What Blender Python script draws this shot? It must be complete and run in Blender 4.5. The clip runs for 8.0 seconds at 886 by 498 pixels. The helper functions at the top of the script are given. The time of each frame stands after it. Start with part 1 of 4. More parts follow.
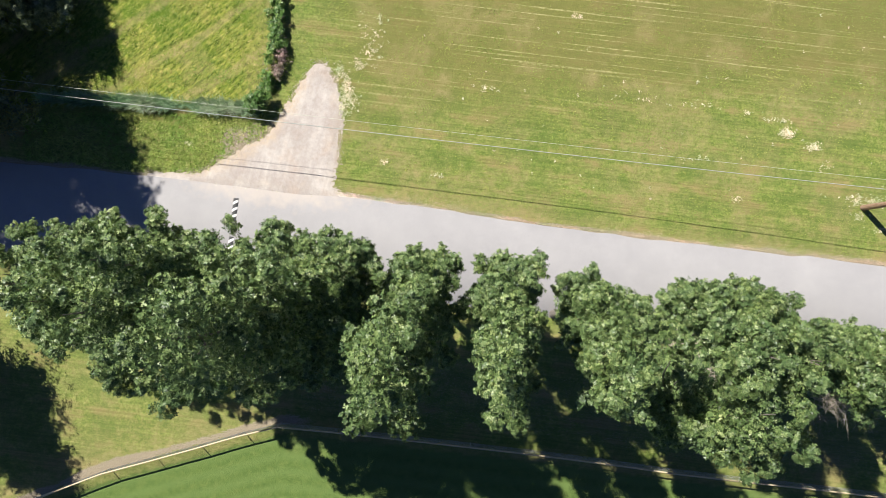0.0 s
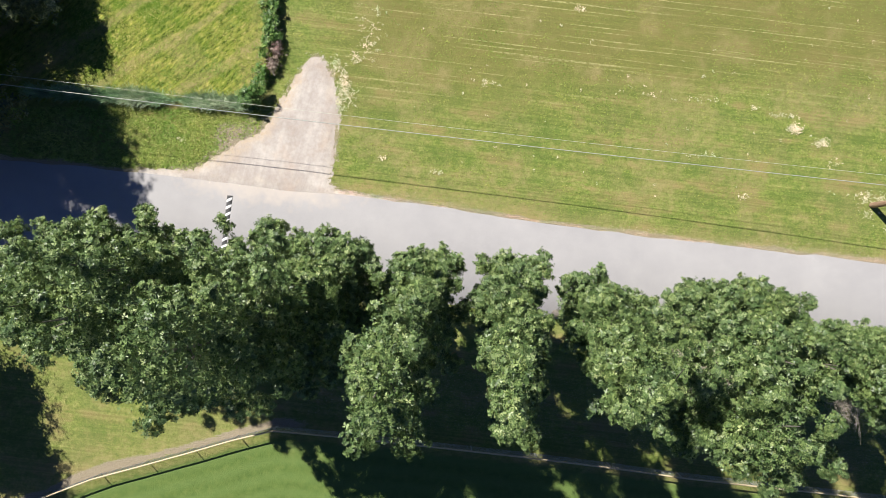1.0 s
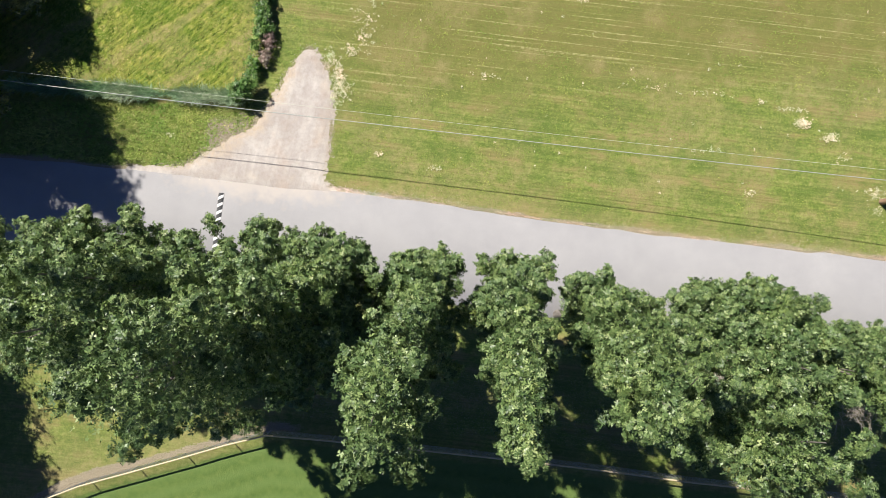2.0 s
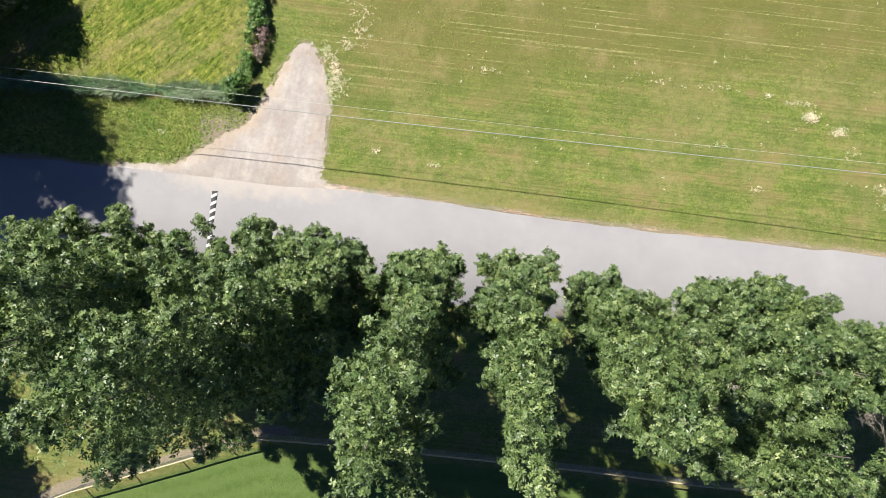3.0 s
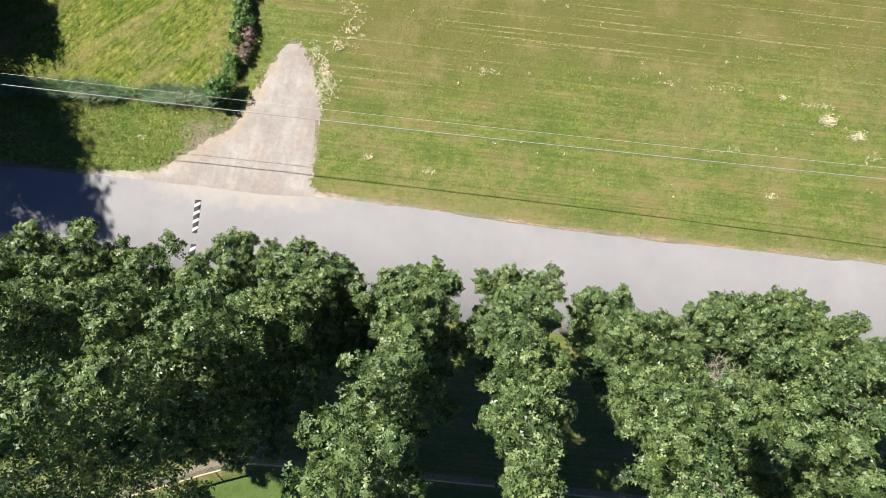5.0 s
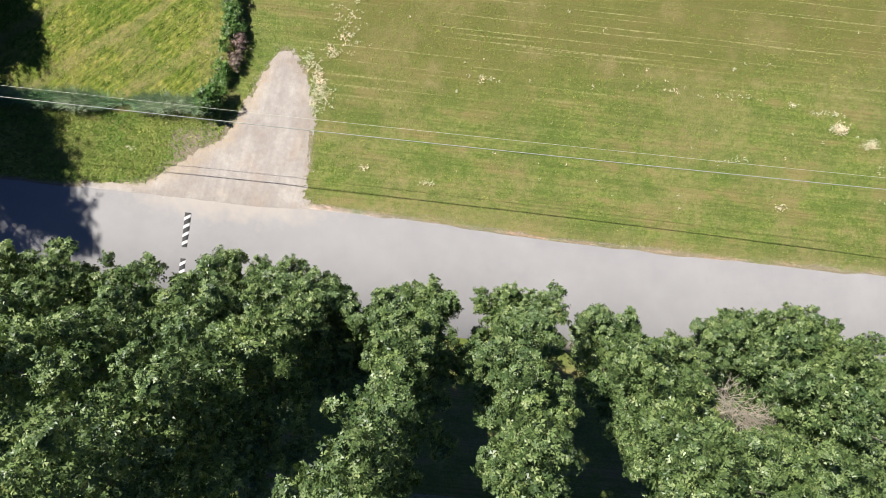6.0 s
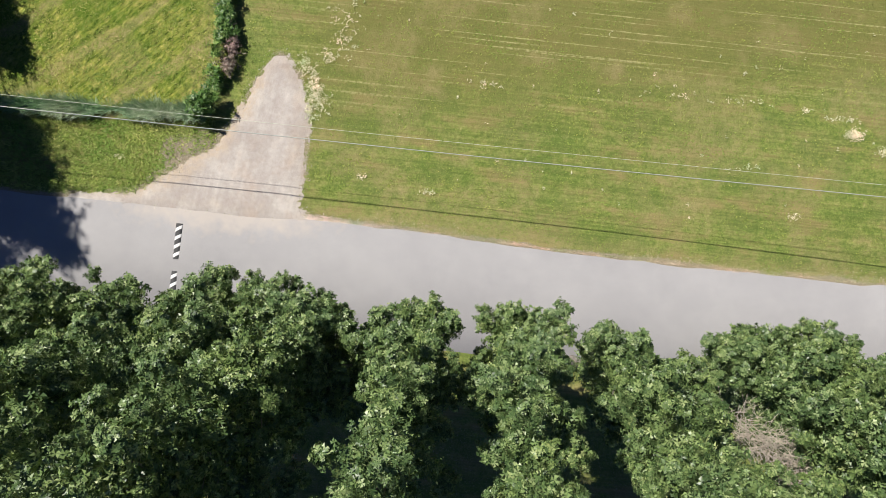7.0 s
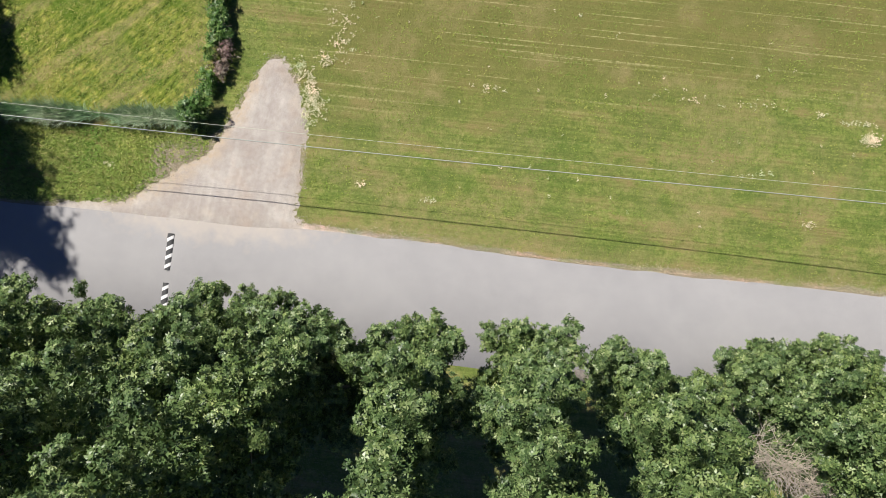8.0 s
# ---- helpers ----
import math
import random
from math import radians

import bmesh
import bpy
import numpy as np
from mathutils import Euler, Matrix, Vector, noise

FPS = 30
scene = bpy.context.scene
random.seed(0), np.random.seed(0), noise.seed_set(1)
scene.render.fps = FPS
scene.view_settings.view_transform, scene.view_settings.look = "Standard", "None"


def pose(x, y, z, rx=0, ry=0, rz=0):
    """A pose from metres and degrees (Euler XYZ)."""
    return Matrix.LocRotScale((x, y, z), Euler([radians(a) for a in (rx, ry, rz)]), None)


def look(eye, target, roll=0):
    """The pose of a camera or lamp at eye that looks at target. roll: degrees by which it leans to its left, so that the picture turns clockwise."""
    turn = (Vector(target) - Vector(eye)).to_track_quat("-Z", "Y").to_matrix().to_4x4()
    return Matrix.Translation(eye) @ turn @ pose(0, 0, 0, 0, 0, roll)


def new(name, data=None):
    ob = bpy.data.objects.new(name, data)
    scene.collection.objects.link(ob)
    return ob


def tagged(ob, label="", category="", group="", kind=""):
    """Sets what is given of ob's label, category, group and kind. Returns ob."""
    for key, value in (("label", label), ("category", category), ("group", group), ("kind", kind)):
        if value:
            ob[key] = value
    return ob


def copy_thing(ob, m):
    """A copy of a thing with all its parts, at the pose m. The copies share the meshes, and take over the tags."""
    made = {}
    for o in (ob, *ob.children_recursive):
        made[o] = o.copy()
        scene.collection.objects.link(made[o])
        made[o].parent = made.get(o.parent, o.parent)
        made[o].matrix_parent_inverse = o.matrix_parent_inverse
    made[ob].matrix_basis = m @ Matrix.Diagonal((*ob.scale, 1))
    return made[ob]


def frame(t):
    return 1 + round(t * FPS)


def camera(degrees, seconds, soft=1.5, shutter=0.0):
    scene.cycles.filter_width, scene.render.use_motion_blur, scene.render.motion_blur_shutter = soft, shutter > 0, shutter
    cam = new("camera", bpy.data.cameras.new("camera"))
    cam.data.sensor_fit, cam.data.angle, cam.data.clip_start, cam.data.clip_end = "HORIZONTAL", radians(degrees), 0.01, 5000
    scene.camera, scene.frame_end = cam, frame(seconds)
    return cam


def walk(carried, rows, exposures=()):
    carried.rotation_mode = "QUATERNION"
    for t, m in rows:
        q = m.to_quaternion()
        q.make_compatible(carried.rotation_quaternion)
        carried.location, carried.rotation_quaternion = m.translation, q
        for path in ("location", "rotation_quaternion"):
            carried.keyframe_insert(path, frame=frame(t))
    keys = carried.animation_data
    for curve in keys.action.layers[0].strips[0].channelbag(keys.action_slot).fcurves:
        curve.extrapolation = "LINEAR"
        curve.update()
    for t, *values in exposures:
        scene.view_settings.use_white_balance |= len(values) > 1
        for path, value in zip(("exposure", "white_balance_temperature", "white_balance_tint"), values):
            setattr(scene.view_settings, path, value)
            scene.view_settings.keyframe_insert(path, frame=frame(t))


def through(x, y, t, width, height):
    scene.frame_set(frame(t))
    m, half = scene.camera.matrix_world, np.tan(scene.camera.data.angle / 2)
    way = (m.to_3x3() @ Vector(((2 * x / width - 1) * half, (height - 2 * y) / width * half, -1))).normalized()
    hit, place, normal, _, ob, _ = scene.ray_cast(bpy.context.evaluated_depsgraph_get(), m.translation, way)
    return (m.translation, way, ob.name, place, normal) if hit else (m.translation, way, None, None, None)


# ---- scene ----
cam = camera(66.0, 8.0, 0.78)
ROWS = [
    (0.0, 0.000, 0.000, 42.000, 2.005, -0.001, 0.304),
    (0.5, -0.121, 0.092, 41.470, 1.859, -0.165, 0.230),
    (1.0, -0.228, 0.212, 40.940, 1.649, -0.342, 0.259),
    (1.5, -0.312, 0.357, 40.331, 1.400, -0.536, 0.217),
    (3.0, -0.369, 0.743, 38.811, 0.730, -0.743, -0.066),
    (3.5, -0.358, 0.806, 38.341, 0.611, -0.756, -0.139),
    (4.0, -0.295, 0.881, 37.786, 0.638, -0.741, -0.154),
    (4.5, -0.207, 1.063, 37.255, 0.724, -0.710, -0.175),
    (6.0, 0.046, 1.963, 35.497, 0.996, -0.596, -0.336),
    (6.5, 0.072, 2.255, 34.886, 1.044, -0.556, -0.404),
    (7.0, 0.069, 2.503, 34.245, 1.098, -0.517, -0.447),
    (7.5, 0.049, 2.729, 33.634, 1.125, -0.493, -0.485),
    (8.0, 0.001, 2.997, 33.005, 1.150, -0.522, -0.563),
]
walk(cam, [(t, pose(x, y, z, rx, ry, rz)) for t, x, y, z, rx, ry, rz in ROWS], ((0.0, 0.90), (1.5, 0.84), (3.0, 0.83), (4.5, 0.79), (6.5, 0.64), (8.0, 0.54)))


# ---------------------------------------------------------------- light
SHADE = Vector((0.67, -0.74, 0.0)).normalized()   # the way the shadows fall
ELEV = radians(50.0)
sun_data = bpy.data.lights.new("sun", "SUN")
sun_data.energy, sun_data.angle, sun_data.color = 4.6, radians(0.53), (1.0, 0.955, 0.88)
sun = new("sun", sun_data)
sun.matrix_world = look((0, 0, 60), (SHADE.x * math.cos(ELEV), SHADE.y * math.cos(ELEV), 60 - math.sin(ELEV)))

world = bpy.data.worlds.new("sky")
scene.world = world
world.use_nodes = True
sky = world.node_tree.nodes.new("ShaderNodeTexSky")
sky.sky_type, sky.sun_disc = "NISHITA", False
sky.dust_density, sky.ozone_density = 0.1, 3.0
sky.sun_elevation, sky.sun_rotation = ELEV, math.atan2(-SHADE.x, -SHADE.y)
deep = world.node_tree.nodes.new("ShaderNodeMix")      # a clear, deep blue sky
deep.data_type, deep.blend_type = "RGBA", "MULTIPLY"
deep.inputs[0].default_value, deep.inputs[7].default_value = 1.0, (0.85, 0.98, 1.5, 1.0)
world.node_tree.links.new(sky.outputs[0], deep.inputs[6])
world.node_tree.links.new(deep.outputs[2], world.node_tree.nodes["Background"].inputs[0])
world.node_tree.nodes["Background"].inputs[1].default_value = 0.023

# ---------------------------------------------------------------- helpers


def part(name, bm, material, parent=None, label=""):
    me = bpy.data.meshes.new(name)
    bm.to_mesh(me)
    bm.free()
    me.materials.append(material)
    ob = new(name, me)
    ob.parent = parent
    if label:
        tagged(ob, label)
    return ob


def raw(name, verts, faces, material, parent=None, label="", smooth=False):
    """A mesh from arrays: faces is an (n, k) array of vertex numbers."""
    verts, faces = np.asarray(verts, dtype=np.float32), np.asarray(faces, dtype=np.int32)
    n, k = faces.shape
    me = bpy.data.meshes.new(name)
    me.vertices.add(len(verts))
    me.vertices.foreach_set("co", verts.ravel())
    me.loops.add(n * k)
    me.loops.foreach_set("vertex_index", faces.ravel())
    me.polygons.add(n)
    me.polygons.foreach_set("loop_start", np.arange(0, n * k, k, dtype=np.int32))
    me.update(calc_edges=True)
    if smooth:
        me.polygons.foreach_set("use_smooth", np.ones(n, dtype=bool))
    me.materials.append(material)
    ob = new(name, me)
    ob.parent = parent
    if label:
        tagged(ob, label)
    return ob


def holder(name, place=(0, 0, 0), **tags):
    ob = new(name)
    ob.location = place
    ob.empty_display_size = 0.2
    return tagged(ob, **tags)


def value_noise(x, y, size, seed):
    """Smooth noise from 0 to 1, with grains of the given size."""
    g = np.random.default_rng(seed).random((256, 256))
    u, v = x / size, y / size
    i, j = np.floor(u).astype(int), np.floor(v).astype(int)
    a, b = u - i, v - j
    a, b = a * a * (3 - 2 * a), b * b * (3 - 2 * b)
    at = lambda p, q: g[p % 256, q % 256]
    return (at(i, j) * (1 - a) + at(i + 1, j) * a) * (1 - b) + (at(i, j + 1) * (1 - a) + at(i + 1, j + 1) * a) * b


def fractal(x, y, size, seed):
    return 0.5 * value_noise(x, y, size, seed) + 0.3 * value_noise(x, y, size / 2.3, seed + 1) + 0.2 * value_noise(x, y, size / 5.1, seed + 2)


def step(a, b, v):
    t = np.clip((v - a) / (b - a), 0, 1)
    return t * t * (3 - 2 * t)


def tube(points, radius, sides=6, taper=None):
    """Vertices and quads of a tube along points."""
    pts = np.asarray(points, dtype=float)
    ways = np.gradient(pts, axis=0)
    ways /= np.linalg.norm(ways, axis=1)[:, None] + 1e-9
    verts, faces = [], []
    for k, (p, w) in enumerate(zip(pts, ways)):
        up = np.array((0, 0, 1.0)) if abs(w[2]) < 0.9 else np.array((1.0, 0, 0))
        a = np.cross(up, w)
        a /= np.linalg.norm(a)
        b = np.cross(w, a)
        r = radius if taper is None else radius * taper[k]
        for s in range(sides):
            q = 2 * math.pi * s / sides
            verts.append(p + r * (math.cos(q) * a + math.sin(q) * b))
    for k in range(len(pts) - 1):
        for s in range(sides):
            faces.append((k * sides + s, k * sides + (s + 1) % sides, (k + 1) * sides + (s + 1) % sides, (k + 1) * sides + s))
    return np.array(verts), np.array(faces)


def merge(pieces):
    verts, faces, n = [], [], 0
    for v, f in pieces:
        verts.append(v)
        faces.append(np.asarray(f) + n)
        n += len(v)
    return np.vstack(verts), np.vstack(faces)


# ---------------------------------------------------------------- materials
def material(name):
    m = bpy.data.materials.new(name)
    m.use_nodes = True
    nt = m.node_tree
    return m, nt, nt.nodes["Principled BSDF"]


def node(nt, kind, values=(), **attrs):
    n = nt.nodes.new(kind)
    for k, v in attrs.items():
        setattr(n, k, v)
    for k, v in values:
        n.inputs[k].default_value = v
    return n


def noise_tex(nt, scale, detail=4.0, rough=0.6, coords=None):
    n = node(nt, "ShaderNodeTexNoise", (("Scale", scale), ("Detail", detail), ("Roughness", rough)))
    if coords is None:
        coords = nt.nodes.get("place") or node(nt, "ShaderNodeNewGeometry", name="place")
        coords = coords.outputs["Position"]
    nt.links.new(coords, n.inputs["Vector"])
    return n


def ramp(nt, source, stops):
    r = nt.nodes.new("ShaderNodeValToRGB")
    while len(r.color_ramp.elements) < len(stops):
        r.color_ramp.elements.new(0.5)
    for e, (at, col) in zip(r.color_ramp.elements, stops):
        e.position, e.color = at, (*col, 1.0) if len(col) == 3 else col
    nt.links.new(source, r.inputs[0])
    return r.outputs[0]


def mix(nt, fac, a, b, kind="MIX"):
    n = node(nt, "ShaderNodeMix", data_type="RGBA", blend_type=kind)
    for sock, val in ((n.inputs[0], fac), (n.inputs[6], a), (n.inputs[7], b)):
        if hasattr(val, "is_linked"):
            nt.links.new(val, sock)
        else:
            sock.default_value = val if isinstance(val, float) else (*val, 1.0)
    return n.outputs[2]


def calc(nt, kind, a, b=0.0):
    n = node(nt, "ShaderNodeMath", operation=kind)
    for sock, val in ((n.inputs[0], a), (n.inputs[1], b)):
        if hasattr(val, "is_linked"):
            nt.links.new(val, sock)
        else:
            sock.default_value = val
    return n.outputs[0]


def bump(nt, shader, height, strength, distance):
    n = node(nt, "ShaderNodeBump", (("Strength", strength), ("Distance", distance)))
    nt.links.new(height, n.inputs["Height"])
    nt.links.new(n.outputs[0], shader.inputs["Normal"])


def grass_material():
    """Short mown grass; the sheet's attributes tell lawn from field, dry from fresh, and bare earth."""
    m, nt, sh = material("grass")
    att = lambda name: node(nt, "ShaderNodeAttribute", attribute_name=name).outputs["Fac"]
    big = noise_tex(nt, 0.35, 3.0).outputs["Fac"]
    mid = noise_tex(nt, 2.2, 4.0, 0.65).outputs["Fac"]
    fine = noise_tex(nt, 14.0, 4.0, 0.75).outputs["Fac"]
    blade = noise_tex(nt, 46.0, 2.0, 0.7).outputs["Fac"]
    field = ramp(nt, mid, ((0.3, (0.145, 0.21, 0.038)), (0.5, (0.235, 0.295, 0.068)), (0.72, (0.37, 0.36, 0.12))))
    tuft = noise_tex(nt, 6.5, 3.0, 0.6).outputs["Fac"]
    field = mix(nt, 1.0, field, ramp(nt, tuft, ((0.34, (0.76, 0.8, 0.74)), (0.5, (1, 1, 1)), (0.66, (1.28, 1.25, 1.28)))), "MULTIPLY")
    field = mix(nt, ramp(nt, big, ((0.42, (0, 0, 0)), (0.66, (0.5, 0.5, 0.5)))), field, (0.24, 0.235, 0.09))
    wide = node(nt, "ShaderNodeMapping", (("Rotation", (0.0, 0.0, radians(-6.5))), ("Scale", (2.6, 1.0, 1.0))), vector_type="TEXTURE")
    nt.links.new(nt.nodes["place"].outputs["Position"], wide.inputs["Vector"])
    blotch = noise_tex(nt, 0.8, 5.0, 0.62, wide.outputs[0]).outputs["Fac"]
    field = mix(nt, ramp(nt, blotch, ((0.36, (0.6, 0.6, 0.6)), (0.49, (0, 0, 0)))), field, (0.115, 0.19, 0.035))
    field = mix(nt, ramp(nt, blotch, ((0.52, (0, 0, 0)), (0.66, (0.9, 0.9, 0.9)))), field, (0.36, 0.285, 0.12))
    along = node(nt, "ShaderNodeMapping", (("Rotation", (0.0, 0.0, radians(-6.5))), ("Scale", (13.0, 0.14, 1.0))), vector_type="TEXTURE")
    nt.links.new(nt.nodes["place"].outputs["Position"], along.inputs["Vector"])
    streak = noise_tex(nt, 1.0, 3.0, 0.55, along.outputs[0]).outputs["Fac"]
    field = mix(nt, calc(nt, "MULTIPLY", ramp(nt, streak, ((0.42, (1, 1, 1)), (0.53, (0, 0, 0)))), 0.3), field, (0.10, 0.135, 0.03))
    field = mix(nt, calc(nt, "MULTIPLY", att("rows"), 0.7), field, (0.215, 0.195, 0.06))
    dots = calc(nt, "MULTIPLY", ramp(nt, streak, ((0.60, (0, 0, 0)), (0.66, (1, 1, 1)))), ramp(nt, tuft, ((0.42, (0.1, 0.1, 0.1)), (0.56, (1, 1, 1)))))
    field = mix(nt, calc(nt, "MULTIPLY", calc(nt, "ADD", calc(nt, "MULTIPLY", att("rows"), 0.9), 0.1), dots), field, (0.52, 0.48, 0.22))
    field = mix(nt, ramp(nt, fine, ((0.52, (0, 0, 0)), (0.66, (0.32, 0.32, 0.32)))), field, (0.38, 0.42, 0.14))
    field = mix(nt, ramp(nt, fine, ((0.3, (0.3, 0.3, 0.3)), (0.45, (0, 0, 0)))), field, (0.10, 0.135, 0.02))
    bent = node(nt, "ShaderNodeMapping", (("Rotation", (0.0, 0.0, radians(52.0))), ("Scale", (2.0, 0.8, 1.0))), vector_type="TEXTURE")
    nt.links.new(nt.nodes["place"].outputs["Position"], bent.inputs["Vector"])
    meadow = ramp(nt, mid, ((0.3, (0.13, 0.20, 0.022)), (0.5, (0.235, 0.285, 0.045)), (0.72, (0.40, 0.37, 0.11))))
    clump = noise_tex(nt, 4.2, 3.0, 0.68, bent.outputs[0]).outputs["Fac"]
    meadow = mix(nt, 1.0, meadow, ramp(nt, clump, ((0.36, (0.36, 0.42, 0.32)), (0.46, (0.86, 0.88, 0.84)), (0.56, (1.08, 1.06, 1.08)), (0.68, (1.6, 1.5, 1.6)))), "MULTIPLY")
    combed = node(nt, "ShaderNodeMapping", (("Rotation", (0.0, 0.0, radians(36.0))), ("Scale", (2.2, 0.22, 1.0))), vector_type="TEXTURE")
    nt.links.new(nt.nodes["place"].outputs["Position"], combed.inputs["Vector"])
    swath = noise_tex(nt, 1.0, 3.0, 0.6, combed.outputs[0]).outputs["Fac"]
    meadow = mix(nt, 1.0, meadow, ramp(nt, swath, ((0.36, (0.6, 0.68, 0.55)), (0.5, (1, 1, 1)), (0.64, (1.5, 1.32, 1.5)))), "MULTIPLY")
    meadow = mix(nt, ramp(nt, big, ((0.36, (0.7, 0.7, 0.7)), (0.5, (0, 0, 0)))), meadow, (0.10, 0.19, 0.016))
    meadow = mix(nt, ramp(nt, big, ((0.55, (0, 0, 0)), (0.68, (0.6, 0.6, 0.6)))), meadow, (0.36, 0.31, 0.09))
    lawn = ramp(nt, mid, ((0.3, (0.10, 0.17, 0.04)), (0.52, (0.135, 0.205, 0.05)), (0.75, (0.18, 0.24, 0.065))))
    col = mix(nt, att("meadow"), field, meadow)
    lawn = mix(nt, calc(nt, "MULTIPLY", att("stripe"), 0.7), lawn, (0.165, 0.245, 0.07))
    col = mix(nt, att("lawn"), col, lawn)
    dry = calc(nt, "MULTIPLY", att("dry"), ramp(nt, calc(nt, "ADD", calc(nt, "MULTIPLY", fine, 0.6), calc(nt, "MULTIPLY", mid, 0.4)), ((0.36, (0, 0, 0)), (0.6, (1, 1, 1)))))
    col = mix(nt, dry, col, (0.40, 0.33, 0.15))
    soil = ramp(nt, fine, ((0.3, (0.22, 0.175, 0.115)), (0.5, (0.37, 0.31, 0.215)), (0.75, (0.54, 0.48, 0.37))))
    bare = calc(nt, "ADD", att("bare"), calc(nt, "MULTIPLY", calc(nt, "SUBTRACT", fine, 0.5), 1.3))
    bare = calc(nt, "MULTIPLY", ramp(nt, bare, ((0.42, (0, 0, 0)), (0.58, (1, 1, 1)))), ramp(nt, att("bare"), ((0.02, (0, 0, 0)), (0.2, (1, 1, 1)))))
    col = mix(nt, bare, col, soil)
    col = mix(nt, 0.22, col, ramp(nt, blade, ((0.28, (0.2, 0.2, 0.2)), (0.5, (1, 1, 1)), (0.72, (1.7, 1.7, 1.6)))), "MULTIPLY")
    col = mix(nt, 1.0, col, (0.80, 0.80, 0.81), "MULTIPLY")
    nt.links.new(col, sh.inputs["Base Color"])
    sh.inputs["Roughness"].default_value = 0.85
    sh.inputs["Specular IOR Level"].default_value = 0.15
    bump(nt, sh, calc(nt, "ADD", calc(nt, "MULTIPLY", fine, 0.7), calc(nt, "MULTIPLY", blade, 0.35)), 1.0, 0.065)
    return m


def asphalt_material():
    m, nt, sh = material("asphalt")
    big = noise_tex(nt, 0.25, 4.0).outputs["Fac"]
    grit = noise_tex(nt, 60.0, 3.0, 0.8).outputs["Fac"]
    patch = noise_tex(nt, 1.6, 5.0, 0.6).outputs["Fac"]
    col = ramp(nt, big, ((0.3, (0.283, 0.276, 0.28)), (0.7, (0.328, 0.319, 0.319))))
    col = mix(nt, 0.16, col, ramp(nt, patch, ((0.3, (0.8, 0.8, 0.8)), (0.7, (1.15, 1.14, 1.12)))), "MULTIPLY")
    col = mix(nt, 0.35, col, ramp(nt, grit, ((0.25, (0.6, 0.6, 0.6)), (0.5, (1, 1, 1)), (0.75, (1.4, 1.4, 1.4)))), "MULTIPLY")
    near = node(nt, "ShaderNodeMapping", (("Location", (-10.6, 5.1, 0.0)), ("Rotation", (0.0, 0.0, radians(-6.0))), ("Scale", (6.5, 1.25, 1.0))), vector_type="TEXTURE")
    nt.links.new(nt.nodes["place"].outputs["Position"], near.inputs["Vector"])
    reach = node(nt, "ShaderNodeVectorMath", operation="LENGTH")
    nt.links.new(near.outputs[0], reach.inputs[0])
    dust = calc(nt, "ADD", reach.outputs["Value"], calc(nt, "MULTIPLY", calc(nt, "SUBTRACT", patch, 0.5), 1.6))
    col = mix(nt, ramp(nt, dust, ((0.35, (0.9, 0.9, 0.9)), (1.0, (0, 0, 0)))), col, (0.40, 0.36, 0.325))
    nt.links.new(col, sh.inputs["Base Color"])
    sh.inputs["Roughness"].default_value = 0.9
    sh.inputs["Specular IOR Level"].default_value = 0.2
    bump(nt, sh, grit, 0.4, 0.01)
    return m


def gravel_material():
    m, nt, sh = material("gravel")
    big = noise_tex(nt, 0.6, 4.0, 0.65).outputs["Fac"]
    stone = node(nt, "ShaderNodeTexVoronoi", (("Scale", 26.0),))
    nt.links.new(nt.nodes["place"].outputs["Position"], stone.inputs["Vector"])
    grit = noise_tex(nt, 40.0, 3.0, 0.8).outputs["Fac"]
    col = ramp(nt, big, ((0.3, (0.345, 0.30, 0.27)), (0.5, (0.40, 0.36, 0.332)), (0.68, (0.50, 0.465, 0.43))))
    rust = noise_tex(nt, 0.9, 2.0).outputs["Fac"]
    col = mix(nt, ramp(nt, rust, ((0.52, (0, 0, 0)), (0.75, (0.4, 0.4, 0.4)))), col, (0.40, 0.30, 0.23))
    along = node(nt, "ShaderNodeMapping", (("Rotation", (0.0, 0.0, radians(76.0))), ("Scale", (5.0, 0.35, 1.0))), vector_type="TEXTURE")
    nt.links.new(nt.nodes["place"].outputs["Position"], along.inputs["Vector"])
    ruts = noise_tex(nt, 1.0, 4.0, 0.6, along.outputs[0]).outputs["Fac"]
    col = mix(nt, 0.8, col, ramp(nt, ruts, ((0.32, (0.9, 0.89, 0.88)), (0.5, (1, 1, 1)), (0.66, (1.1, 1.1, 1.09)))), "MULTIPLY")
    clod = noise_tex(nt, 5.0, 4.0, 0.7).outputs["Fac"]
    col = mix(nt, 0.35, col, ramp(nt, clod, ((0.34, (0.8, 0.77, 0.72)), (0.5, (1, 1, 1)), (0.68, (1.2, 1.19, 1.16)))), "MULTIPLY")
    rim = node(nt, "ShaderNodeAttribute", attribute_name="rim").outputs["Fac"]
    col = mix(nt, calc(nt, "MULTIPLY", rim, ramp(nt, clod, ((0.4, (0.4, 0.4, 0.4)), (0.6, (1.0, 1.0, 1.0))))), col, (0.43, 0.345, 0.255))
    col = mix(nt, 0.5, col, ramp(nt, grit, ((0.25, (0.5, 0.5, 0.5)), (0.5, (1, 1, 1)), (0.75, (1.4, 1.38, 1.35)))), "MULTIPLY")
    nt.links.new(col, sh.inputs["Base Color"])
    sh.inputs["Roughness"].default_value = 0.95
    bump(nt, sh, stone.outputs["Distance"], 0.5, 0.03)
    return m


